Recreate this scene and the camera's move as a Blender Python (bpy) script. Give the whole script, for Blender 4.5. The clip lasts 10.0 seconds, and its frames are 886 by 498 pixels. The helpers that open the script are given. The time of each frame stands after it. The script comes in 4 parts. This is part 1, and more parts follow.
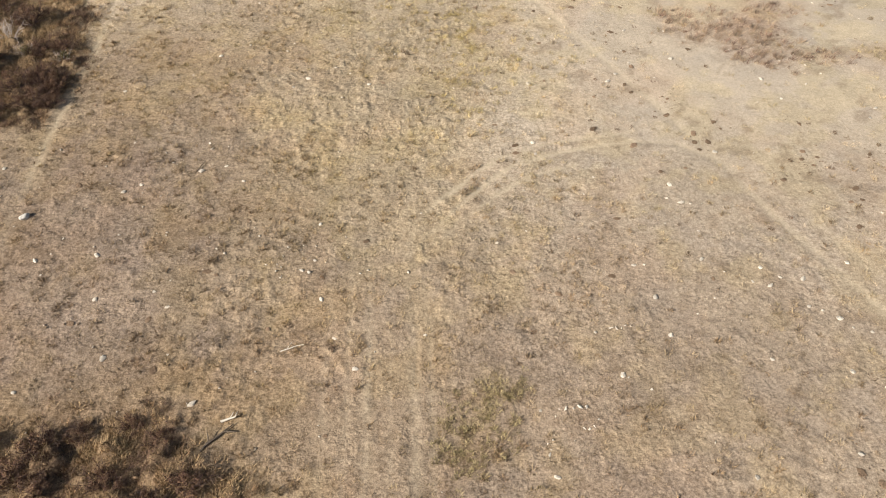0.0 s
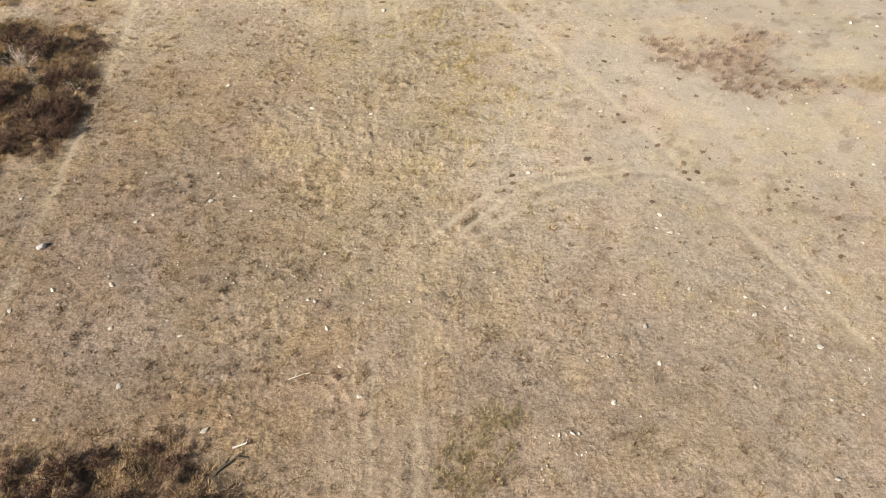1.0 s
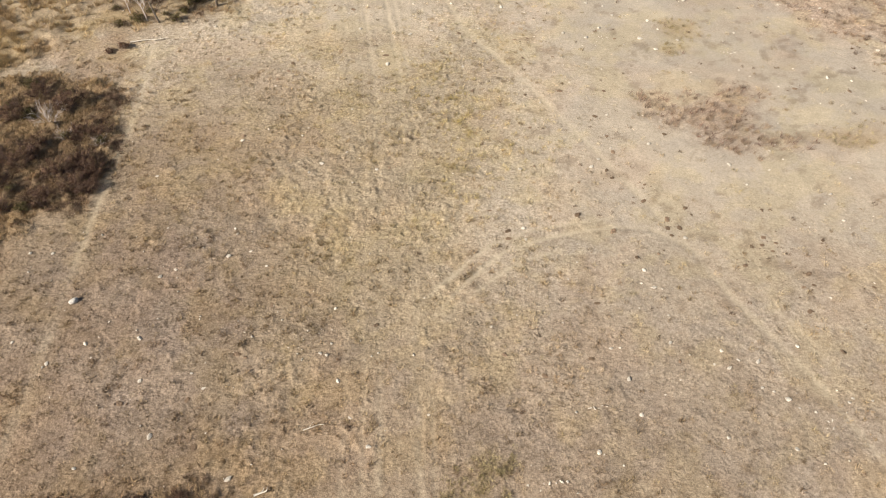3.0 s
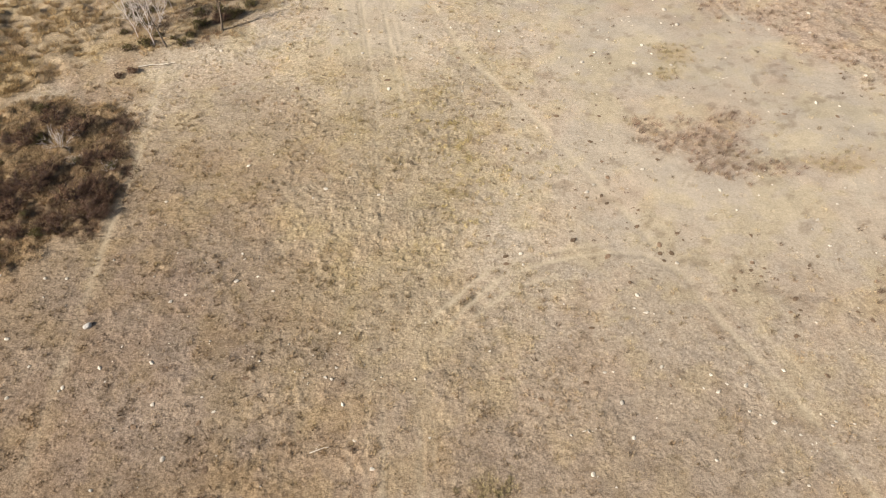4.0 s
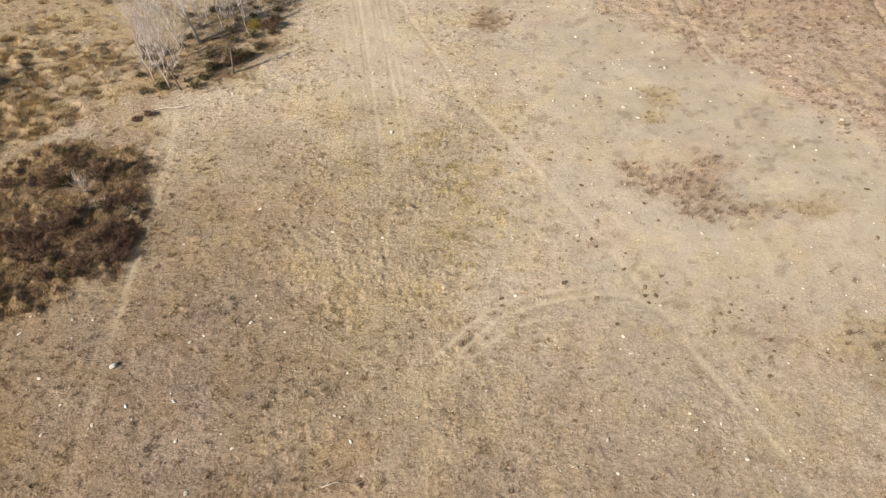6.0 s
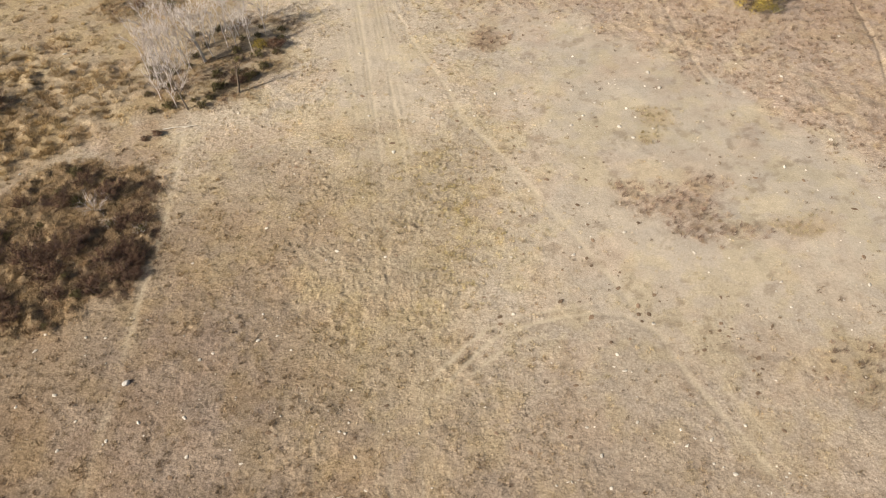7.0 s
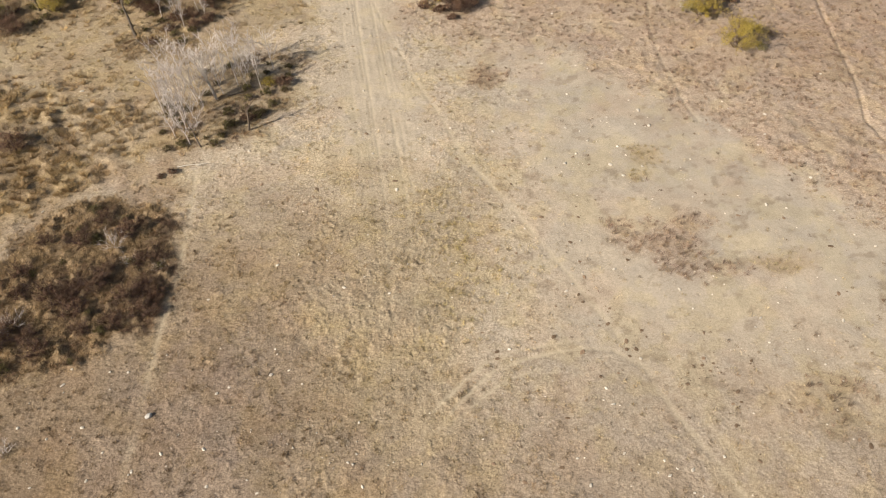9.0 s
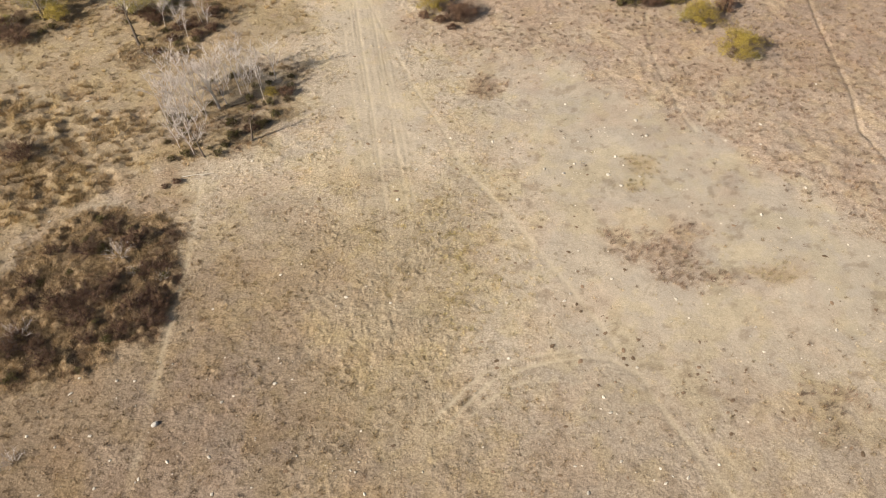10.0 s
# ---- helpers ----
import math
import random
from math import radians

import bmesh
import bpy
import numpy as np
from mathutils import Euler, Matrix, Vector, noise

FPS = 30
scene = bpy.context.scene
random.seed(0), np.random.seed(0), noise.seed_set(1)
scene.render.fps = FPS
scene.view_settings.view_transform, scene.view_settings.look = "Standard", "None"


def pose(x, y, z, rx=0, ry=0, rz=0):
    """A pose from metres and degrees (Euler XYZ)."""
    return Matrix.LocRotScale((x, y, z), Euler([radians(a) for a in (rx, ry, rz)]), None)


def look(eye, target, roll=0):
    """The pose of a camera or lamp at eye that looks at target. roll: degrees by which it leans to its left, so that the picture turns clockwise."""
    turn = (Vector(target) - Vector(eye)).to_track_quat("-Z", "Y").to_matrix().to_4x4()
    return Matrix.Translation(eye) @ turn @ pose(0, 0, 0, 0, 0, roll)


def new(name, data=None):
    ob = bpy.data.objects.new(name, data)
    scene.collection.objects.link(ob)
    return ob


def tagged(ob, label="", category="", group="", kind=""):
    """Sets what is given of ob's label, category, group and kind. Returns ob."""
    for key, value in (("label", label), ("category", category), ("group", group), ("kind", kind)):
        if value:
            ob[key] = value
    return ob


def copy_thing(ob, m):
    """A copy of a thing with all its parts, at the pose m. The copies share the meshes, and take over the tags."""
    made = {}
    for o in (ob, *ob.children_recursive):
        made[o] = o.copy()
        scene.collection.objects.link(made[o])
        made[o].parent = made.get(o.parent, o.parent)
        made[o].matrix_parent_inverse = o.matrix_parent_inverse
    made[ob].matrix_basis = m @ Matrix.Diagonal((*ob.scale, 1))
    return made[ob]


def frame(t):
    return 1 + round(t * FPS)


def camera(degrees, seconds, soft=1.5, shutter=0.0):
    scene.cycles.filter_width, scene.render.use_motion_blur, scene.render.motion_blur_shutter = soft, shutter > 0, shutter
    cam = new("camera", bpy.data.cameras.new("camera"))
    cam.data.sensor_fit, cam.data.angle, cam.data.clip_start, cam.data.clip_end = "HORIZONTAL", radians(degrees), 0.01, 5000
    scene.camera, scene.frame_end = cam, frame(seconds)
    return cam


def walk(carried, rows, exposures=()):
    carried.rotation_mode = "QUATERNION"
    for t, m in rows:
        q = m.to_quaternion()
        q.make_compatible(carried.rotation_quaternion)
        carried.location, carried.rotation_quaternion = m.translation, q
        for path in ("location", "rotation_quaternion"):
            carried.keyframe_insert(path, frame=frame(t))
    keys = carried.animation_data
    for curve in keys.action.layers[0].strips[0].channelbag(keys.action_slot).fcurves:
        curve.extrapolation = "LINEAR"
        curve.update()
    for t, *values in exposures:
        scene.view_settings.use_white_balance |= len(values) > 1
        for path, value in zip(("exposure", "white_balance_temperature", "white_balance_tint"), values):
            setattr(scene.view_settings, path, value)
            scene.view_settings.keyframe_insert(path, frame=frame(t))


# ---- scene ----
cam = camera(59.65, 10.0, 1.0)
# Seconds, eye, yaw: the camera climbs straight up with its head held still.
PATH = [
    (0.0, 0.0, 0.0, 22.0, 0.0),
    (0.5, 0.0, -0.05, 22.91, -0.04),
    (1.0, 0.02, -0.06, 23.83, -0.06),
    (1.5, 0.01, -0.07, 24.76, -0.1),
    (2.0, 0.02, -0.09, 25.7, -0.1),
    (2.5, 0.02, -0.1, 26.62, -0.09),
    (4.0, 0.01, -0.11, 29.42, -0.17),
    (4.5, 0.05, -0.11, 30.35, -0.16),
    (5.0, 0.04, -0.17, 31.29, -0.17),
    (5.5, 0.05, -0.27, 32.23, -0.19),
    (7.0, 0.06, -0.56, 35.06, -0.2),
    (7.5, 0.07, -0.63, 36.04, -0.2),
    (8.0, 0.07, -0.74, 37.02, -0.22),
    (8.5, 0.05, -0.79, 37.94, -0.26),
    (9.0, 0.04, -0.87, 38.93, -0.27),
    (9.5, 0.04, -0.96, 39.79, -0.26),
    (9.7, 0.035, -0.965, 39.95, -0.265),
    (10.0, 0.03, -0.97, 40.05, -0.27),
]
PITCH, ROLL = -47.19, -1.46
walk(cam, [(t, pose(x, y, z, 0, 0, yaw) @ pose(0, 0, 0, 90 + PITCH) @ pose(0, 0, 0, 0, 0, ROLL)) for t, x, y, z, yaw in PATH], [(0.0, 0.48, 7150, 10.5), (5.0, 0.425, 7250, 10.5), (10.0, 0.36, 7400, 10.5)])

# ---- world and sun ----
SUN_UP, SHADE_TO = 31.0, 33.0  # degrees: height of the sun, and the way in which shadows fall (from +x towards +y)
world = bpy.data.worlds.new("world")
scene.world = world
world.use_nodes = True
sky = world.node_tree.nodes.new("ShaderNodeTexSky")
sky.sky_type, sky.sun_disc = "NISHITA", False
sky.sun_elevation, sky.sun_rotation = radians(SUN_UP), radians(270 - SHADE_TO)
world.node_tree.links.new(sky.outputs[0], world.node_tree.nodes["Background"].inputs[0])
world.node_tree.nodes["Background"].inputs[1].default_value = 0.05
sun = new("sun", bpy.data.lights.new("sun", "SUN"))
sun.data.energy, sun.data.angle, sun.data.color = 5.0, radians(0.53), (1.0, 0.955, 0.885)
SUN_WAY = Vector((math.cos(radians(SHADE_TO)) * math.cos(radians(SUN_UP)), math.sin(radians(SHADE_TO)) * math.cos(radians(SUN_UP)), -math.sin(radians(SUN_UP))))
sun.matrix_world = look(-SUN_WAY * 60, (0, 0, 0))

# ---- numbers ----
rng = np.random.default_rng(7)
TABLES = [np.random.default_rng(100 + n).random((128, 128)) for n in range(8)]


def vnoise(x, y, size, n=0):
    """Smooth noise from 0 to 1 with features of that size in metres."""
    c, s = math.cos(0.5 + 1.1 * n), math.sin(0.5 + 1.1 * n)
    u, v = (np.asarray(x, float) * c - np.asarray(y, float) * s) / size + 31.7, (np.asarray(x, float) * s + np.asarray(y, float) * c) / size + 17.3
    i, j = np.floor(u).astype(int), np.floor(v).astype(int)
    a, b = u - i, v - j
    a, b = a * a * (3 - 2 * a), b * b * (3 - 2 * b)
    t = TABLES[n % 8]
    p = lambda m, k: t[(i + m) % 128, (j + k) % 128]  # noqa: E731
    return (p(0, 0) * (1 - a) + p(1, 0) * a) * (1 - b) + (p(0, 1) * (1 - a) + p(1, 1) * a) * b


def fnoise(x, y, size, n=0):
    """Two to four octaves of vnoise."""
    return 0.5 * vnoise(x, y, size, n) + 0.28 * vnoise(x, y, size / 2.1, n + 1) + 0.14 * vnoise(x, y, size / 4.3, n + 2) + 0.08 * vnoise(x, y, size / 9.1, n + 3)


def hummocks(x, y, cell, low, high, n=0):
    """Low domes, one in each cell of a jittered grid: radius from low to high of the cell, height 0 to 1."""
    x, y = 0.839 * x - 0.545 * y, 0.545 * x + 0.839 * y
    x, y = x + (fnoise(x, y, 0.45 * cell + 0.2, n + 2) - 0.5) * 1.1 * cell, y + (fnoise(x, y, 0.45 * cell + 0.2, n + 5) - 0.5) * 1.1 * cell
    i, j = np.floor(np.asarray(x) / cell).astype(int), np.floor(np.asarray(y) / cell).astype(int)
    best = np.zeros(np.shape(x))
    for di in (-1, 0, 1):
        for dj in (-1, 0, 1):
            p, q = (i + di) % 128, (j + dj) % 128
            mx, my = (i + di + 0.15 + 0.7 * TABLES[n % 8][p, q]) * cell, (j + dj + 0.15 + 0.7 * TABLES[(n + 1) % 8][p, q]) * cell
            r = cell * (low + (high - low) * TABLES[(n + 2) % 8][p, q])
            best = np.maximum(best, (1 - ((x - mx) ** 2 + (y - my) ** 2) / r**2).clip(0) * (0.35 + 0.65 * TABLES[(n + 3) % 8][p, q]))
    return best


def step(a, b, v):
    v = np.clip((v - a) / (b - a), 0, 1)
    return v * v * (3 - 2 * v)


def from_line(x, y, points):
    """Distance to a line of points."""
    best = np.full(np.shape(x), 1e9)
    for (ax, ay), (bx, by) in zip(points, points[1:]):
        dx, dy = bx - ax, by - ay
        s = np.clip(((x - ax) * dx + (y - ay) * dy) / (dx * dx + dy * dy), 0, 1)
        best = np.minimum(best, np.hypot(x - ax - s * dx, y - ay - s * dy))
    return best


def inside(x, y, points):
    """Signed distance to an outline, positive inside."""
    odd = np.zeros(np.shape(x), bool)
    for (ax, ay), (bx, by) in zip(points, points[1:] + points[:1]):
        if ay != by:
            odd ^= ((ay > y) != (by > y)) & (x < (bx - ax) * (y - ay) / (by - ay) + ax)
    return np.where(odd, 1, -1) * from_line(x, y, points + points[:1])


# ---- the plan ----
SCRUB_WEST = [(-20.0, 39.9), (-19.1, 37.7), (-18.9, 34.8), (-17.9, 31.8), (-17.9, 30.0), (-18.9, 29.0), (-20.6, 28.2), (-22.0, 26.0), (-27.4, 25.6), (-30.4, 28.5), (-30.3, 35.2), (-29.4, 37.0), (-26.5, 40.2), (-24.3, 40.9)]
SCRUB_SOUTH = [(-16, 12.2), (-12.9, 13.1), (-11.2, 13.3), (-9.1, 13.1), (-8.1, 12.0), (-6.7, 11.0), (-6.2, 9), (-9, 4), (-17, 5)]
HUMMOCK_WEST = [(-36.6, 56.3), (-31.1, 55.6), (-25.5, 47.3), (-24.0, 42.5), (-28.2, 40.2), (-34.0, 40.5), (-42.0, 50.0)]
DOMES_WEST = [(-27.5, 51.0), (-26.3, 53.5), (-23.4, 52.6), (-22.7, 50.1), (-25.1, 48.5)]
BRUSH = [(-24.0, 44.3), (-20.8, 46.6), (-18.9, 44.8), (-19.2, 40.5), (-22.0, 39.8), (-25.0, 41.3)]
GROVE = [(-22.4, 46.6), (-22.7, 51), (-21.5, 56), (-18.5, 58.5), (-14, 58.5), (-11.8, 57), (-12.3, 54.0), (-14.6, 49.5), (-17, 45.9)]
UNDERGROWTH = [(-29.3, 62), (-27.0, 60.9), (-23.2, 61.6), (-20.3, 65.5), (-20, 74), (-31, 80), (-30.6, 68)]
UNDERGROWTH_FAR = [(-35.5, 67.5), (-39.5, 63.5), (-47, 61), (-50, 80), (-35, 80)]
HILL = [(-2, 74), (-1.5, 65.5), (1, 62), (4.5, 61), (9, 58.5), (13, 57), (17, 53), (20.5, 50.5), (24, 46.5), (26.5, 41), (28, 38), (34, 33), (60, 30), (70, 75), (40, 95), (0, 90)]
ROUGH_WEST = [(-19.5, 44), (-23, 45), (-25, 42), (-29.5, 38), (-30, 34), (-31.5, 26.5), (-60, 16), (-70, 90), (-14, 90), (-12, 66), (-19, 59), (-23, 55), (-22, 49)]
RED_PATCH = [(11.8, 35.4), (14.2, 36.9), (17.0, 37.1), (18.9, 34.9), (20.0, 32.6), (19.0, 31.0), (17.0, 31.9), (14.3, 33.7)]
YELLOW_PATCH = [(21.4, 33.2), (23.7, 34), (24.5, 32.6), (23.0, 31.5)]
GREEN_PATCH = [(19.4, 23.6), (21.8, 24), (23.7, 21.8), (21.5, 19.9), (20.2, 21.9)]
YELLOW_PATCHES = [YELLOW_PATCH, [(-23.4, 42.4), (-22.6, 42.8), (-21.9, 42.2), (-22.6, 41.6)], [(15, 45.4), (17, 45), (16.7, 43.6), (15.2, 43.7)], [(14.1, 42.4), (15.7, 42.3), (15.4, 41.1), (14.2, 41.2)]]
RED_PATCHES = [RED_PATCH, [(3, 56.4), (5.2, 56.6), (5.4, 54.9), (3.6, 54.6)], [(8.6, 32.8), (10, 33), (9.9, 31.8), (8.8, 31.8)], [(23, 24), (25.6, 24.4), (26, 21.5), (24, 21)]]
PALE_GREY = [(2, 60), (9, 62), (16, 56), (23, 46), (24, 40), (30, 34), (26, 30), (19, 38), (12, 40), (7, 44)]
GREY_WEST = [(-17, 26), (-12, 27), (-8, 22), (-9, 17), (-14, 16), (-17, 19)]
STRAW = [(-8, 20), (0, 22), (5, 29), (5, 38), (1, 44), (-6, 46), (-10, 38), (-9, 28)]
LUSH_SOUTH = [(0.9, 13.6), (2.2, 15.4), (2.7, 14.4), (2.5, 12.4), (0.9, 10.2), (-0.5, 10.4)]
LUSH = [(-2.4, 39.1), (-0.3, 42.1), (2.2, 39.5), (4.8, 35.5), (5.2, 30.9), (2.4, 28.2), (-0.1, 30.1), (-1.6, 34.1)]
ROAD = [(-1.8, 2), (-1.8, 10), (-1.9, 16), (-2.4, 30), (-3.1, 40), (-4.6, 52), (-5.9, 61), (-7.2, 71), (-9, 85), (-14, 110)]
PATH_EAST = [(-6.6, 70.7), (-4.2, 62.9), (-2.0, 56.0), (0.8, 48.8), (1.8, 45.2), (5.1, 39.4), (8.4, 32.7), (10.1, 29.1), (11.9, 25.3), (13.2, 21.8), (15.5, 17.2), (18, 10)]
PATH_WEST = [(-18.4, 44.1), (-17.9, 39.2), (-17.7, 34.2), (-17.8, 30.3), (-17.7, 25.6), (-17.6, 21.7), (-17.6, 16), (-17.5, 8)]
PATH_FAR_WEST = [(-46, 67), (-40.6, 62.3), (-36.9, 57.6), (-33.4, 54.6), (-30.1, 51.7), (-27, 46)]
ARC_OUTER = [(-1.2, 19.8), (-0.6, 21.0), (0.2, 22.1), (1.1, 23.2), (1.9, 24.1), (3.1, 25.2), (4.9, 25.9), (6.6, 26.3), (8.6, 26.6), (10.3, 26.4), (11.5, 25.5), (12.6, 24.3)]
ARC_INNER = [(-1.4, 21.2), (-0.8, 22.2), (-0.1, 23.1), (0.8, 24.0), (1.6, 24.9), (2.8, 25.8), (4.6, 26.6), (6.6, 26.9), (8.6, 27.2)]
ARC_SOUTH = [(-0.3, 20.6), (0.7, 21.8), (1.7, 22.8), (2.7, 23.7), (4.1, 24.6), (5.8, 25.1)]
PATH_EAST_B = [(9.4, 26.8), (10.6, 25.9), (12.4, 25.1), (13.6, 23.0), (14.8, 21.3), (16.4, 18.0)]
PATH_HILL = [(38, 80), (37.3, 68.4), (36.6, 63.7), (36.1, 58.0), (35.5, 52.5), (34.4, 48.0), (35.0, 44.4), (37, 38)]
PATH_HILL_B = [(20.9, 67.5), (20.4, 64.7), (19.9, 61.0), (20.0, 57.9), (20.2, 55.0), (20.4, 52.6), (20.5, 50.7), (21.1, 48.5)]
PATH_HILL_C = [(26.0, 55.5), (27.1, 52.3), (28.0, 49.3), (29.1, 45.8), (30.0, 43.5), (31.5, 40)]

STONES_WEST = [(-30.3, 54.8), (-28.8, 40), (-24.4, 22.2), (-22.7, 25), (-22.5, 18.5), (-20.7, 22.1), (-20.1, 25.8), (-19.5, 18.8), (-19.1, 20.5), (-17.2, 19.3), (-15.8, 20.3), (-15.2, 31.3), (-14.7, 46.2), (-14.5, 14.3), (-12.9, 18.3), (-11.9, 15.6), (-11, 34.1), (-10.3, 25.3), (-10.3, 27.2), (-10.1, 17.8), (-9.3, 25.6), (-8.8, 53.1), (-8.4, 13.7), (-8.4, 24.6)]
STONES_MIDDLE = [(-7, 31.2), (-6.4, 32), (-6.1, 53.8), (-5.1, 19.3), (-5, 45.5), (-4.9, 21.9), (-4.5, 18), (-3.4, 31.4), (-3.1, 14.9), (-3.1, 41.3), (-2.2, 55.6), (-1.7, 44.7), (1.6, 40.8), (3.3, 10.8), (4.1, 26.7), (4.3, 31.1), (4.5, 47.8), (5.9, 14.4), (7.2, 19.3), (7.6, 51.9), (7.7, 17.7), (7.9, 16), (8.1, 31.1), (8.3, 44.3), (8.6, 31.7), (9.3, 10.6), (9.5, 23.7), (9.7, 22.6), (9.7, 35.6), (9.7, 43.7), (9.8, 19.5), (10.7, 44.8)]
STONES_EAST = [(11, 52.5), (11.3, 65.3), (11.4, 47.5), (11.6, 32.9), (11.9, 19), (11.9, 25.7), (12, 18.1), (12.7, 11.3), (13.1, 17.1), (13.1, 43.4), (13.3, 18.4), (13.6, 14.3), (13.9, 42.1), (14, 16.5), (14, 45.5), (14.9, 15.9), (15.2, 19.1), (15.5, 31), (15.5, 43.1), (15.9, 48.2), (16, 29.4), (17, 48), (19.3, 43.8), (19.5, 27.8), (20, 26.6), (20, 28.5), (22.4, 30.9), (22.8, 24.9), (23.2, 47.1), (23.5, 38.6), (23.6, 50.8), (24.8, 38.2), (25.1, 28.1), (25.8, 46.5), (27.6, 41.3), (28.1, 37.8), (28.6, 35.4), (29.6, 34.3)]
STONES_NEAR = [(-16.5, 17.6), (-10.8, 18.6), (11.4, 18.3), (12.5, 18.5), (16.1, 16.9), (16.6, 16.5), (13.5, 16.9), (14.3, 16.1), (7.6, 19.3), (6.1, 14.3), (9.2, 22.9), (19.8, 26.4), (18.5, 31.3), (17.5, 30.5), (-11.0, 21.5), (-10.3, 19.1), (-17.3, 19.1), (-19.8, 24.6), (10.1, 22.5), (16.4, 16.3)]
DUNG_WEST = [(-16.3, 30.2), (-15.8, 18), (-15.5, 25.3), (-15.4, 24.6), (-13.7, 28.8), (-13.5, 17.2), (-13.2, 42.3), (-12.7, 37.3), (-11, 34.5), (-10.7, 17.3), (-10, 15.1), (-9.8, 40), (-9.2, 40.8), (-9, 19.5), (-9, 41.6), (-8.6, 19.3), (-7.8, 22.2), (-7.4, 60.6), (-6.9, 48.6), (-6.3, 16.7), (-5.6, 48), (-3.9, 12.4), (-3.3, 33.6), (-3.2, 42.3), (-3, 20.9), (-2.7, 31.5), (1.5, 44.6), (2.1, 38.3), (2.5, 28), (2.6, 19.1)]
DUNG_MIDDLE = [(3.3, 26), (3.3, 26.5), (4.2, 18), (5.1, 31.3), (5.1, 43.7), (5.2, 34.6), (5.2, 37.7), (5.4, 41.6), (5.9, 43.8), (6.3, 18.8), (6.9, 27.5), (7, 21.8), (7.3, 29.9), (7.3, 38), (8.5, 26.3), (8.9, 30.8), (9, 35.5), (9.1, 30.2), (9.3, 24.5), (9.4, 33.7), (9.5, 32.3), (9.9, 37.9), (9.9, 39), (10, 18.5), (10.4, 24.7), (10.4, 28.4), (10.7, 29.6), (11.2, 26.4), (11.3, 25.9), (11.8, 26.4)]
DUNG_EAST = [(11.3, 27), (11.5, 43.5), (12.4, 27.8), (12.5, 10.7), (12.6, 27.3), (12.6, 33.7), (13, 10.3), (14.3, 23.8), (15.5, 25.1), (15.7, 25.6), (15.9, 24.7), (16.2, 25.2), (16.2, 27.5), (16.4, 21), (16.6, 22.4), (17.1, 18.8), (17.1, 22.5), (17.1, 23.2), (17.5, 34.8), (17.6, 57.5), (18.5, 25.3), (18.7, 55.2), (19.8, 22.3), (20.3, 21.8), (21.2, 37.6), (21.7, 48.5), (22.9, 19.9), (23.4, 19.5), (24.3, 37.2), (25.6, 30.3), (26.6, 34.4), (28.2, 29.6)]
STONES_FAR = [(10.3, 48.0), (9.4, 57.1), (12.3, 56.6), (13.3, 56.1), (13.8, 49.2), (16.0, 51.4), (16.5, 50.0), (11.8, 46.3), (-1.5, 48.5), (1.1, 48.4), (2.8, 45.1), (-0.3, 45.0), (26.6, 49.0), (24.9, 45.2), (33.0, 54.3), (-22.4, 26.0), (-22.5, 21.4), (-13.4, 24.1), (-12.7, 24.5), (-19.0, 25.8), (-13.5, 20.5)]
KNOWN = STONES_FAR + STONES_WEST + STONES_MIDDLE + STONES_EAST + STONES_NEAR
PATS = DUNG_WEST + DUNG_MIDDLE + DUNG_EAST


def road_offset(x, y):
    """Metres to the east of the middle of the road."""
    return x - np.interp(y, [p[1] for p in ROAD], [p[0] for p in ROAD])


def tracks(x, y):
    """How far the ground is worn by wheels and hooves, 0 to 1."""
    wob = (fnoise(x, y, 2.5, 2) - 0.5) * 0.7
    worn = np.zeros(np.shape(x))
    off = road_offset(x, y) + wob * 0.15
    for mid, width, much in ((-2.2, 0.16, 0.5), (-1.45, 0.13, 0.6), (-0.75, 0.2, 0.95), (0.0, 0.12, 0.35), (0.8, 0.2, 0.9), (1.35, 0.13, 0.65), (2.1, 0.12, 0.35)):
        worn = np.maximum(worn, much * np.exp(-(((off - mid) / width) ** 2)) * (0.22 + 0.6 * step(32, 50, y) + 0.15 * step(20, 14, y)))
    worn = np.maximum(worn, 0.36 * step(3.4, 1.2, np.abs(off)) * step(34, 54, y) * (0.35 + 0.95 * vnoise(off, y * 0.045, 0.34, 4)))
    for line, width, much in ((PATH_EAST, 0.18, 0.75 - 0.12 * step(42, 34, y)), (PATH_EAST_B, 0.25, 0.25), (PATH_WEST, 0.22, 0.58 - 0.25 * step(31, 22, y)), (PATH_FAR_WEST, 0.4, 0.3), (ARC_OUTER, 0.14, 0.95 * step(20, 24, y)), (ARC_INNER, 0.14, 0.9 * step(20.5, 24, y)), (ARC_SOUTH, 0.13, 0.75 * step(20, 23, y)), (PATH_HILL, 0.13, 0.25), (PATH_HILL_B, 0.13, 0.35), (PATH_HILL_C, 0.2, 0.35)):
        worn = np.maximum(worn, much * np.exp(-(((from_line(x, y, line) + wob * 0.3) / width) ** 2)))
    return worn * np.clip(0.2 + 1.4 * fnoise(x, y, 1.3, 5), 0, 1.15)


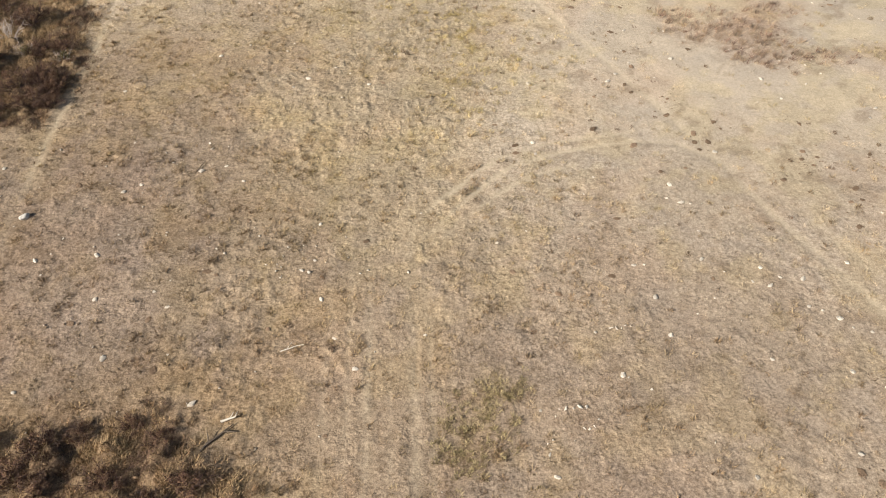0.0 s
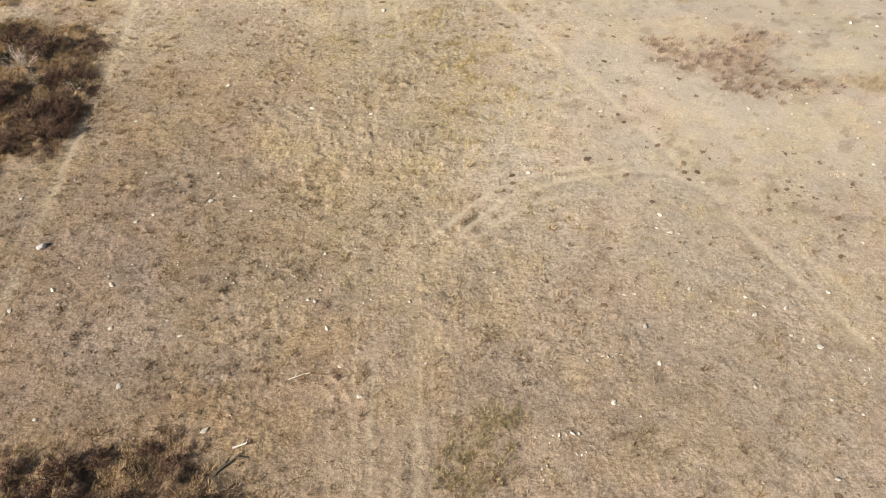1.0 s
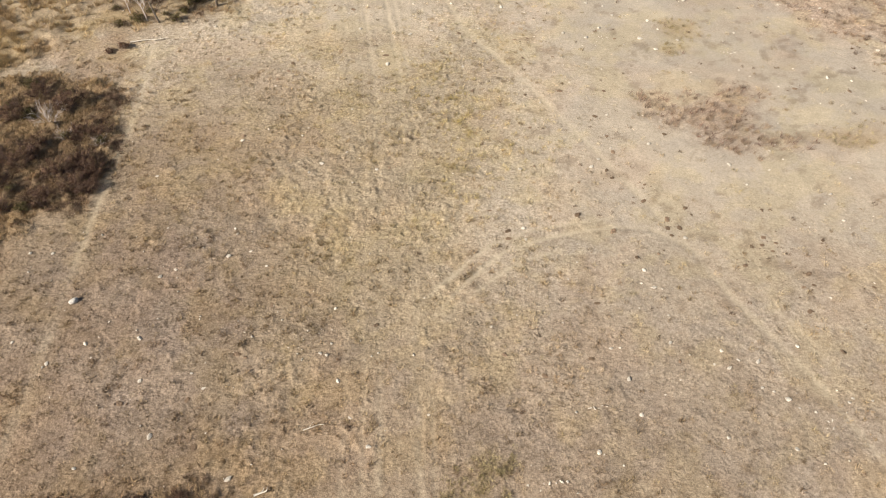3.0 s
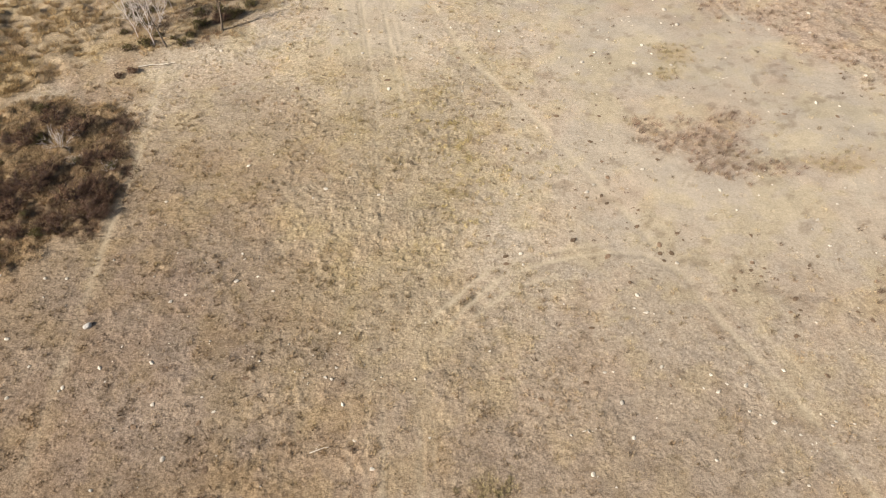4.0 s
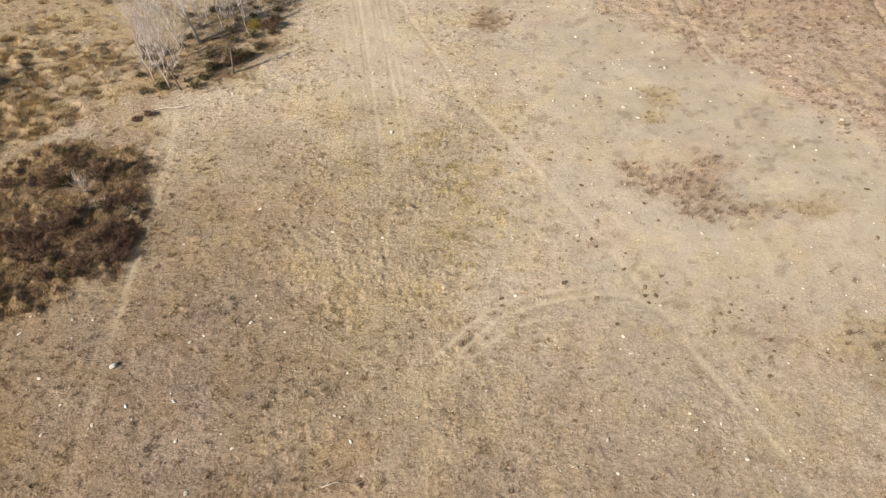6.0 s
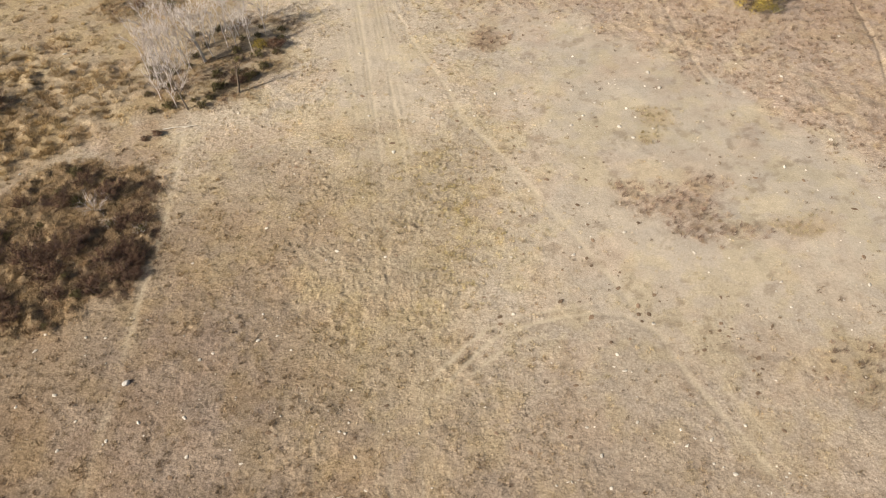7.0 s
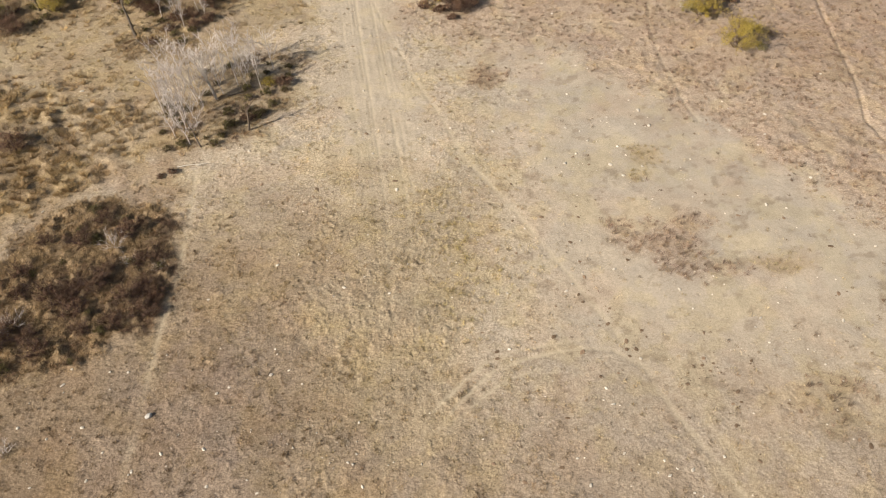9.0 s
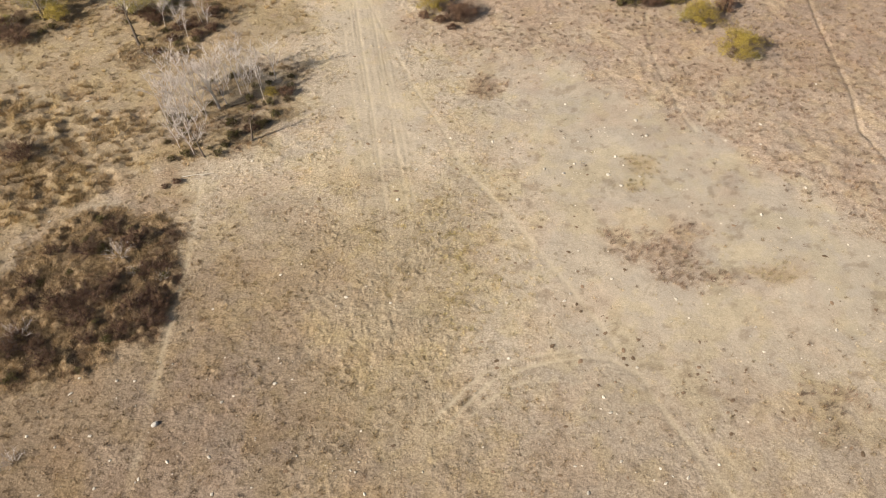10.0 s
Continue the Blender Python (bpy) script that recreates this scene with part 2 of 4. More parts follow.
def treads(x, y):
    """Narrow darker grooves that tyres pressed into the southern road and between its far ruts."""
    off = road_offset(x, y) + (fnoise(x, y, 3.5, 6) - 0.5) * 0.12
    cut = np.zeros(np.shape(x))
    for mid, much in ((-0.55, 0.8), (0.92, 1.0), (1.2, 0.8), (1.42, 0.6), (1.6, 0.9)):
        cut = np.maximum(cut, much * np.exp(-(((off - mid) / 0.065) ** 2)) * step(27, 17, y))
    for mid, much in ((-1.1, 0.7), (0.4, 0.55), (1.05, 0.7), (1.75, 0.5)):
        cut = np.maximum(cut, much * np.exp(-(((off - mid) / 0.09) ** 2)) * step(36, 52, y))
    return cut * np.clip(3.2 * fnoise(x, y * 0.5, 1.1, 3) - 1.15, 0, 1)


def zone(x, y, outline, soft=1.2, ragged=2.5, n=0):
    return step(-soft, soft, inside(x, y, outline) + (fnoise(x, y, 3.2, n) - 0.5) * ragged * 2)


def zones(x, y, outlines, soft, ragged, n):
    return np.max([zone(x, y, o, soft, ragged, n) for o in outlines], 0)


def soil_colour(x, y):
    """The base colour of dry grass and soil at each place."""
    def lay(c, rgb, m):
        return c + (np.array(rgb) - c) * m[..., None]
    c = np.broadcast_to(np.array((0.49, 0.422, 0.343)), (*np.shape(x), 3)).copy()
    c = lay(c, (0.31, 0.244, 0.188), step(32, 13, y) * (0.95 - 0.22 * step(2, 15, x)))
    c = lay(c, (0.265, 0.199, 0.134), step(6, -13, x) * step(48, 32, y) * 0.75)
    c = lay(c, (0.235, 0.177, 0.126), step(-3, -12, x) * step(31, 21, y) * 0.75)
    c = lay(c, (0.37, 0.3, 0.195), zone(x, y, STRAW, 5, 7, 1) * 0.45)
    c = lay(c, (0.43, 0.382, 0.318), zone(x, y, PALE_GREY, 5, 9, 2) * 0.45)
    c = lay(c, (0.30, 0.243, 0.205), zone(x, y, GREY_WEST, 3, 5, 3) * 0.55)
    c = lay(c, (0.41, 0.322, 0.256), zone(x, y, HILL, 5, 8, 4) * 0.85)
    c = lay(c, (0.345, 0.272, 0.183), zone(x, y, ROUGH_WEST, 1.5, 3, 5) * 0.8)
    c = lay(c, (0.27, 0.2, 0.125), step(-27, -32, x + (fnoise(x, y, 4, 2) - 0.5) * 6) * step(54, 46, y + (fnoise(x, y, 4, 4) - 0.5) * 8) * step(36, 41, y) * 0.6)
    c = lay(c, (0.32, 0.243, 0.193), step(24, 36, x + (fnoise(x, y, 5, 2) - 0.5) * 14) * step(48, 60, y) * 0.65)
    c = lay(c, (0.30, 0.205, 0.15), zones(x, y, RED_PATCHES, 1.5, 4, 6) * 0.4)
    c = lay(c, (0.37, 0.28, 0.16), zones(x, y, YELLOW_PATCHES, 0.8, 1.5, 7) * 0.6)
    c = lay(c, (0.30, 0.228, 0.135), zone(x, y, GREEN_PATCH, 1.5, 5, 1) * 0.4)
    c = lay(c, (0.29, 0.225, 0.145), zones(x, y, [UNDERGROWTH, UNDERGROWTH_FAR], 1.5, 4, 2) * 0.6)
    c = lay(c, (0.31, 0.24, 0.16), zone(x, y, GROVE, 1.5, 3, 3) * 0.7)
    c = lay(c, (0.25, 0.185, 0.118), zone(x, y, HUMMOCK_WEST, 1.5, 3, 1) * 0.3)
    c = lay(c, (0.26, 0.185, 0.125), zone(x, y, BRUSH, 1.2, 2.5, 1) * 0.5)
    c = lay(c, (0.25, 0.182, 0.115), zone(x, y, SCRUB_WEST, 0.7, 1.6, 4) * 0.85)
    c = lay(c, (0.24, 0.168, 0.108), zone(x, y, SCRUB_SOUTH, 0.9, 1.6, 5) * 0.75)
    # blotches: pinkish trodden soil, yellowish grass, grey dust
    bare = 1 - np.clip(zone(x, y, SCRUB_WEST, 0.7, 1.6, 4) + zone(x, y, SCRUB_SOUTH, 0.9, 1.6, 5), 0, 1)
    c = c * (1 + np.array((0.0, -0.03, -0.045)) * (bare * step(0.50, 0.68, fnoise(x, y, 2.7, 3)))[..., None])
    c = c * (1 + np.array((0.03, 0.02, -0.06)) * (bare * step(0.50, 0.66, fnoise(x, y, 1.7, 5)))[..., None])
    c = c * (1 + np.array((-0.04, -0.03, 0.0)) * (bare * step(0.50, 0.68, fnoise(x, y, 2.2, 0)))[..., None])
    c = lay(c, (0.20, 0.145, 0.10), step(0.64, 0.76, fnoise(x, y, 0.8, 7)) * 0.38 * step(-8, 6, x))
    c = c * (0.84 + 0.32 * fnoise(x, y, 4.0, 6))[..., None] * (0.86 + 0.28 * fnoise(x, y, 0.9, 1))[..., None]
    c = lay(c, (0.54, 0.462, 0.35), np.clip(tracks(x, y), 0, 1) * 0.8)
    c = c * (1 - np.array((0.26, 0.275, 0.30)) * treads(x, y)[..., None])
    return c


def coarse(x, y):
    """How rough and tufted the ground is: 0 on the trodden pale east, 1 in the west and on the rise."""
    c = 0.3 + 0.6 * step(14, -3, x - 0.12 * (y - 40)) + 0.4 * step(32, 17, y) * step(-3, 6, x) + 0.5 * zone(x, y, HILL, 2, 4, 4) + 0.15 * zone(x, y, STRAW, 3, 5, 1) + 0.3 * zone(x, y, RED_PATCH, 1, 2.5, 6)
    c = c * (1 - 0.55 * step(5.5, 1, from_line(x, y, ROAD) + (fnoise(x, y, 2.2, 3) - 0.5) * 7) * step(34, 48, y + (fnoise(x, y, 3, 1) - 0.5) * 20))
    return np.clip(c * (1 - 0.7 * np.clip(tracks(x, y), 0, 1)) * (1 - 0.3 * zone(x, y, PALE_GREY, 3, 4, 2)), 0.12, 1)


def swell(x, y):
    """Height of the ground: level, with slight humps and worn wheel tracks."""
    near = step(140, 90, np.hypot(x, y - 40))
    z = (fnoise(x, y, 5.5, 3) - 0.5) * 0.10 + (vnoise(x, y, 0.5, 0) - 0.5) * 0.05 * coarse(x, y)
    z += hummocks(x, y, 0.62, 0.2, 0.42, 1) * 0.10 * coarse(x, y) * step(0.42, 0.62, fnoise(x, y, 2.3, 4))
    z += ((vnoise(x, y, 0.95, 2) - 0.5) * 0.40 + (vnoise(x, y, 0.5, 5) - 0.5) * 0.2) * zone(x, y, ROUGH_WEST, 2, 3, 5) * (0.08 + 0.85 * zones(x, y, [HUMMOCK_WEST, DOMES_WEST], 1.5, 3, 1))
    z += (0.6 * vnoise(x, y, 0.9, 3) + 0.6 * vnoise(x, y, 0.45, 6) - 0.6) * 0.13 * np.clip(zone(x, y, HILL, 2, 4, 4) * (0.4 + 0.6 * step(6, 20, x)) * step(0.3, 0.5, fnoise(x, y, 5.0, 3)) + 0.7 * zone(x, y, RED_PATCH, 1, 3, 6) + 0.4 * zone(x, y, GREEN_PATCH, 1.2, 4, 1), 0, 1)
    z += hummocks(x, y, 1.35, 0.25, 0.55, 4) * 0.42 * np.clip(zone(x, y, SCRUB_WEST, 1, 1, 4) + zone(x, y, SCRUB_SOUTH, 1, 1, 5) + 0.6 * zones(x, y, [UNDERGROWTH, UNDERGROWTH_FAR], 2, 3, 2), 0, 1)
    z -= 0.025 * treads(x, y) + 0.13 * np.exp(-((from_line(x, y, PATH_HILL) / 0.15) ** 2)) + 0.04 * np.exp(-((from_line(x, y, PATH_HILL_B) / 0.18) ** 2))
    return z * near - 0.04 * tracks(x, y) * near + (1 - near) * (fnoise(x, y, 160, 1) - 0.5) * 3.0


# ---- the same, worked out once on a grid ----
GRID_X, GRID_Y, GRID = -56.0, 0.0, 0.16
gx, gy = np.meshgrid(np.arange(701) * GRID + GRID_X, np.arange(531) * GRID + GRID_Y)
FIELD = {"track": tracks(gx, gy), "coarse": coarse(gx, gy), "soil": soil_colour(gx, gy), "swell": swell(gx, gy)}
for word, outline, soft, ragged, n in (("hill", HILL, 2, 4, 4), ("green", GREEN_PATCH, 1.2, 4, 1), ("rough", ROUGH_WEST, 1.5, 3, 5), ("scrub", SCRUB_WEST, 0.7, 1.6, 4), ("south", SCRUB_SOUTH, 0.9, 1.6, 5), ("grove", GROVE, 1.5, 2, 3), ("straw", STRAW, 2, 3, 1), ("lush", LUSH, 2, 4, 3), ("olive", LUSH_SOUTH, 0.8, 1.5, 3)):
    FIELD[word] = zone(gx, gy, outline, soft, ragged, n)
FIELD["litter"] = np.zeros_like(gx)
for x, y in KNOWN + PATS:
    i, j = int((x - GRID_X) / GRID), int((y - GRID_Y) / GRID)
    FIELD["litter"][max(j - 1, 0):j + 3, max(i - 1, 0):i + 3] = 1
FIELD["humps"] = zones(gx, gy, [HUMMOCK_WEST, DOMES_WEST], 1.5, 3, 1)
FIELD["under"] = zones(gx, gy, [UNDERGROWTH, UNDERGROWTH_FAR], 1.5, 3, 2)
FIELD["red"], FIELD["yellow"] = zones(gx, gy, RED_PATCHES, 1, 3, 6), zones(gx, gy, YELLOW_PATCHES, 0.8, 1.5, 7)


def at(word, x, y):
    """A field of the plan at places near the camera."""
    g = FIELD[word]
    u, v = np.clip((x - GRID_X) / GRID, 0, g.shape[1] - 1.001), np.clip((y - GRID_Y) / GRID, 0, g.shape[0] - 1.001)
    i, j = u.astype(int), v.astype(int)
    a, b = u - i, v - j
    if g.ndim == 3:
        a, b = a[..., None], b[..., None]
    return (g[j, i] * (1 - a) + g[j, i + 1] * a) * (1 - b) + (g[j + 1, i] * (1 - a) + g[j + 1, i + 1] * a) * b


# ---- materials ----
def material(name):
    m = bpy.data.materials.new(name)
    m.use_nodes = True
    n = m.node_tree.nodes
    return m, n, m.node_tree.links, n["Principled BSDF"]


def noise_node(n, links, scale, detail=4, rough=0.6, coord=None):
    t = n.new("ShaderNodeTexNoise")
    t.inputs["Scale"].default_value, t.inputs["Detail"].default_value, t.inputs["Roughness"].default_value = scale, detail, rough
    if coord:
        links.new(coord, t.inputs["Vector"])
    return t.outputs["Fac"]


def ramp(n, links, source, stops):
    r = n.new("ShaderNodeValToRGB")
    for k, (at, rgb) in enumerate(stops):
        e = r.color_ramp.elements[k] if k < 2 else r.color_ramp.elements.new(at)
        e.position, e.color = at, (*rgb, 1)
    links.new(source, r.inputs[0])
    return r.outputs[0]


def times(n, links, a, b, much=None):
    mix = n.new("ShaderNodeMix")
    mix.data_type, mix.blend_type = "RGBA", "MULTIPLY"
    mix.inputs[0].default_value = 1
    if much:
        links.new(much, mix.inputs[0])
    links.new(a, mix.inputs[6])
    links.new(b, mix.inputs[7])
    return mix.outputs[2]


def ground_material():
    m, n, links, bsdf = material("dry_pasture_soil")
    col = n.new("ShaderNodeVertexColor")
    col.layer_name = "soil"
    place = n.new("ShaderNodeTexCoord").outputs["Object"]
    lumps = noise_node(n, links, 3.1, 4, 0.7, place)
    fine = noise_node(n, links, 7.5, 6, 0.8, place)
    grit = noise_node(n, links, 19.0, 4, 0.75, place)
    much = n.new("ShaderNodeMath")
    much.operation = "MULTIPLY_ADD"
    much.inputs[1].default_value, much.inputs[2].default_value = 1.0, 0.05
    links.new(col.outputs[1], much.inputs[0])
    c = times(n, links, col.outputs[0], ramp(n, links, lumps, ((0.36, (0.82, 0.79, 0.755)), (0.48, (1.0, 1.0, 1.0)), (0.62, (1.12, 1.12, 1.11)))), much.outputs[0])
    c = times(n, links, c, ramp(n, links, fine, ((0.37, (0.6, 0.565, 0.52)), (0.5, (1.0, 1.0, 1.0)), (0.63, (1.36, 1.35, 1.32)))), much.outputs[0])
    c = times(n, links, c, ramp(n, links, grit, ((0.38, (0.66, 0.63, 0.59)), (0.5, (1.0, 1.0, 1.0)), (0.62, (1.34, 1.33, 1.31)))), much.outputs[0])
    links.new(c, bsdf.inputs["Base Color"])
    bsdf.inputs["Roughness"].default_value = 0.95
    bsdf.inputs["Specular IOR Level"].default_value = 0.15
    rough = n.new("ShaderNodeMath")
    rough.operation, rough.inputs[2].default_value = "MULTIPLY_ADD", 0.0
    rough.inputs[1].default_value = 0.12
    links.new(fine, rough.inputs[0])
    links.new(noise_node(n, links, 4.4, 3, 0.5, place), rough.inputs[2])
    swells = n.new("ShaderNodeMath")
    swells.operation, swells.inputs[1].default_value = "MULTIPLY_ADD", 0.35
    links.new(lumps, swells.inputs[0])
    links.new(rough.outputs[0], swells.inputs[2])
    b = n.new("ShaderNodeBump")
    b.inputs["Distance"].default_value = 0.1
    patchy = n.new("ShaderNodeMapRange")
    patchy.inputs["From Min"].default_value, patchy.inputs["From Max"].default_value = 0.38, 0.6
    patchy.inputs["To Min"].default_value, patchy.inputs["To Max"].default_value = 0.3, 1.0
    links.new(noise_node(n, links, 1.1, 2, 0.5, place), patchy.inputs["Value"])
    deep = n.new("ShaderNodeMath")
    deep.operation = "MULTIPLY"
    links.new(patchy.outputs[0], deep.inputs[0])
    links.new(col.outputs[1], deep.inputs[1])
    links.new(deep.outputs[0], b.inputs["Strength"])
    links.new(swells.outputs[0], b.inputs["Height"])
    links.new(b.outputs[0], bsdf.inputs["Normal"])
    return m


def blade_material(name="dry_grass_blades"):
    m, n, links, bsdf = material(name)
    col = n.new("ShaderNodeVertexColor")
    col.layer_name = "blade"
    isle = n.new("ShaderNodeNewGeometry").outputs["Random Per Island"]
    c = times(n, links, col.outputs[0], ramp(n, links, isle, ((0.0, (0.82, 0.8, 0.78)), (0.6, (1.0, 1.0, 1.0)), (1.0, (1.15, 1.14, 1.1)))))
    links.new(c, bsdf.inputs["Base Color"])
    bsdf.inputs["Roughness"].default_value = 0.8
    bsdf.inputs["Specular IOR Level"].default_value = 0.2
    return m


def plain_material(name, low, high, scale=9.0, roughness=0.85, bump=0.02, by_object=0.25):
    """Two tones mixed by grain, varied from object to object, with fine relief."""
    m, n, links, bsdf = material(name)
    place = n.new("ShaderNodeTexCoord").outputs["Object"]
    grain = noise_node(n, links, scale, 5, 0.65, place)
    c = ramp(n, links, grain, ((0.32, low), (0.68, high)))
    own = n.new("ShaderNodeObjectInfo").outputs["Random"]
    c = times(n, links, c, ramp(n, links, own, ((0.0, (1 - by_object,) * 3), (1.0, (1 + by_object,) * 3))))
    links.new(c, bsdf.inputs["Base Color"])
    bsdf.inputs["Roughness"].default_value = roughness
    bsdf.inputs["Specular IOR Level"].default_value = 0.25
    b = n.new("ShaderNodeBump")
    b.inputs["Distance"].default_value = bump
    links.new(noise_node(n, links, scale * 4, 4, 0.6, place), b.inputs["Height"])
    links.new(b.outputs[0], bsdf.inputs["Normal"])
    return m


def leaf_material(name, stops):
    m, n, links, bsdf = material(name)
    isle = n.new("ShaderNodeNewGeometry").outputs["Random Per Island"]
    links.new(ramp(n, links, isle, stops), bsdf.inputs["Base Color"])
    bsdf.inputs["Roughness"].default_value = 0.7
    bsdf.inputs["Specular IOR Level"].default_value = 0.2
    return m


SOIL = ground_material()
BLADES = blade_material()
STONE = plain_material("pale_limestone", (0.54, 0.48, 0.40), (0.84, 0.78, 0.70), 7, 0.9, 0.02, 0.2)
GREY_STONE = plain_material("grey_stone", (0.50, 0.47, 0.44), (0.78, 0.75, 0.71), 6, 0.9, 0.02, 0.1)
DUNG = plain_material("dried_dung", (0.19, 0.128, 0.088), (0.36, 0.255, 0.175), 14, 0.95, 0.03, 0.3)
BLEACHED = plain_material("bleached_wood", (0.58, 0.52, 0.44), (0.84, 0.79, 0.71), 10, 0.85, 0.01, 0.1)
DEAD_WOOD = plain_material("weathered_dead_wood", (0.09, 0.07, 0.055), (0.22, 0.18, 0.145), 10, 0.9, 0.02, 0.15)
PALE_BARK = plain_material("pale_grey_bark", (0.42, 0.38, 0.34), (0.78, 0.73, 0.67), 8, 0.85, 0.02, 0.15)
DARK_BARK = plain_material("dark_bark", (0.10, 0.08, 0.066), (0.24, 0.20, 0.17), 8, 0.9, 0.02, 0.15)
GREY_TWIG = plain_material("grey_twigs", (0.52, 0.465, 0.45), (0.74, 0.68, 0.655), 5, 0.85, 0.005, 0.1)
DARK_TWIG = plain_material("dark_brown_twigs", (0.065, 0.042, 0.038), (0.16, 0.105, 0.09), 5, 0.9, 0.005, 0.2)
RUST_LEAF = leaf_material("rusty_dry_leaves", ((0.0, (0.075, 0.043, 0.036)), (0.6, (0.19, 0.11, 0.077)), (1.0, (0.32, 0.2, 0.115))))
OLIVE_LEAF = leaf_material("olive_leaves", ((0.0, (0.055, 0.05, 0.022)), (0.6, (0.13, 0.11, 0.045)), (1.0, (0.24, 0.19, 0.08))))
WILLOW_LEAF = leaf_material("greenish_yellow_leaves", ((0.0, (0.15, 0.13, 0.05)), (0.5, (0.34, 0.29, 0.10)), (1.0, (0.5, 0.42, 0.16))))
YELLOW_LEAF = leaf_material("yellow_autumn_leaves", ((0.0, (0.2, 0.15, 0.05)), (0.5, (0.42, 0.32, 0.08)), (1.0, (0.6, 0.47, 0.12))))


# ---- meshes ----
def fast_mesh(name, verts, faces, mat, colours=None, layer="", alpha=1.0):
    """A mesh from arrays: faces all triangles or all quads; one colour a vertex if given."""
    verts, faces = np.asarray(verts, np.float32), np.asarray(faces, np.int32)
    me = bpy.data.meshes.new(name)
    me.vertices.add(len(verts))
    me.vertices.foreach_set("co", verts.ravel())
    k = faces.shape[1]
    me.loops.add(faces.size)
    me.loops.foreach_set("vertex_index", faces.ravel())
    me.polygons.add(len(faces))
    me.polygons.foreach_set("loop_start", np.arange(0, faces.size, k, dtype=np.int32))
    if colours is not None:
        a = me.color_attributes.new(layer, "FLOAT_COLOR", "POINT")
        a.data.foreach_set("color", np.c_[np.clip(colours, 0, 1), np.broadcast_to(alpha, len(verts))].astype(np.float32).ravel())
    me.materials.append(mat)
    me.update(calc_edges=True)
    me.validate()
    return me


def smooth(me):
    me.polygons.foreach_set("use_smooth", np.ones(len(me.polygons), bool))
    return me


def part(name, me, parent, label="", kind=""):
    ob = new(name, me)
    ob.parent = parent
    return tagged(ob, label, kind=kind)


def height(x, y):
    return float(at("swell", np.array([x]), np.array([y]))[0])


# ---- ground ----
def spread(lo, hi, pitch, far):
    """Grid lines: even between lo and hi, ever wider beyond them as far as far."""
    wide, steps = [], pitch
    at = 0.0
    while at < far:
        steps *= 1.22
        at += steps
        wide.append(at)
    return np.r_[lo - np.array(wide)[::-1], np.arange(lo, hi + 1e-6, pitch), hi + np.array(wide)]


def build_ground():
    gx, gy = spread(-48, 48, 0.16, 3500), spread(8.0, 78.0, 0.14, 3500)
    gx = np.sort(np.r_[gx[(gx < -9.01) | (gx > 1.01)], np.arange(-9, 1.001, 0.08)])
    x, y = np.meshgrid(gx, gy)
    nx, ny = len(gx), len(gy)
    x, y = x.ravel(), y.ravel()
    verts = np.c_[x, y, swell(x, y)]
    i = (np.arange(ny - 1)[:, None] * nx + np.arange(nx - 1)[None]).ravel()
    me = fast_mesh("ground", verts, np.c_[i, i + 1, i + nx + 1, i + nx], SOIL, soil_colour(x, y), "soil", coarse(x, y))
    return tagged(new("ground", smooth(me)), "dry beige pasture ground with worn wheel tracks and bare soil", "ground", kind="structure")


build_ground()


# ---- grass ----
def scatter(count, box, density):
    """Random places in a box, kept by a density from 0 to 1."""
    x0, y0, x1, y1 = box
    x, y = rng.uniform(x0, x1, count), rng.uniform(y0, y1, count)
    keep = rng.random(count) < density(x, y)
    return x[keep], y[keep]


def in_sight(x, y):
    """The wedge of land in front of the camera, with a margin."""
    return (np.abs(x) < 20 + 0.38 * y) * (y > 8) * (y < 78)


def grass(name, label, x, y, blades, tall, wide, radius, lean, colour, tilt=(0.0, 0.0), combed=False):
    """Clumps of blades, each blade a thin bent triangle pair; tall and colour are one a clump."""
    k = len(x)
    cx, cy, h = np.repeat(x, blades), np.repeat(y, blades), np.repeat(tall, blades) * rng.uniform(0.55, 1.15, k * blades)
    rad = np.repeat(np.broadcast_to(radius, k), blades) * np.sqrt(rng.random(k * blades))
    a = rng.uniform(0, 2 * np.pi, k * blades)
    bx, by = cx + rad * np.cos(a), cy + rad * np.sin(a)
    out = (fnoise(cx, cy, 1.2, 3) * 14 if combed else a) + rng.normal(0, 0.7, k * blades)
    reach = h * lean * rng.uniform(0.3, 1.4, k * blades)
    tx, ty = bx + reach * np.cos(out) + tilt[0] * h, by + reach * np.sin(out) + tilt[1] * h
    turn = rng.uniform(0, np.pi, k * blades)
    w = wide * rng.uniform(0.6, 1.3, k * blades) * 0.5
    ox, oy = w * np.cos(turn), w * np.sin(turn)
    bz = at("swell", bx, by) - 0.015
    verts = np.stack([np.c_[bx - ox, by - oy, bz], np.c_[bx + ox, by + oy, bz], np.c_[tx, ty, bz + h]], 1).reshape(-1, 3)
    faces = np.arange(len(verts)).reshape(-1, 3)
    me = fast_mesh(name, verts, faces, BLADES, np.repeat(np.repeat(colour, blades, 0), 3, 0), "blade")
    return tagged(new(name, me), label, "grass", kind="stuff")


def speckle(x, spread_by, low=0.5, high=1.7):
    return rng.normal(1, spread_by, len(x)).clip(low, high)[:, None]


def two_tone(x, share, one, other):
    return np.where(rng.random(len(x))[:, None] < share, np.array(one), np.array(other))


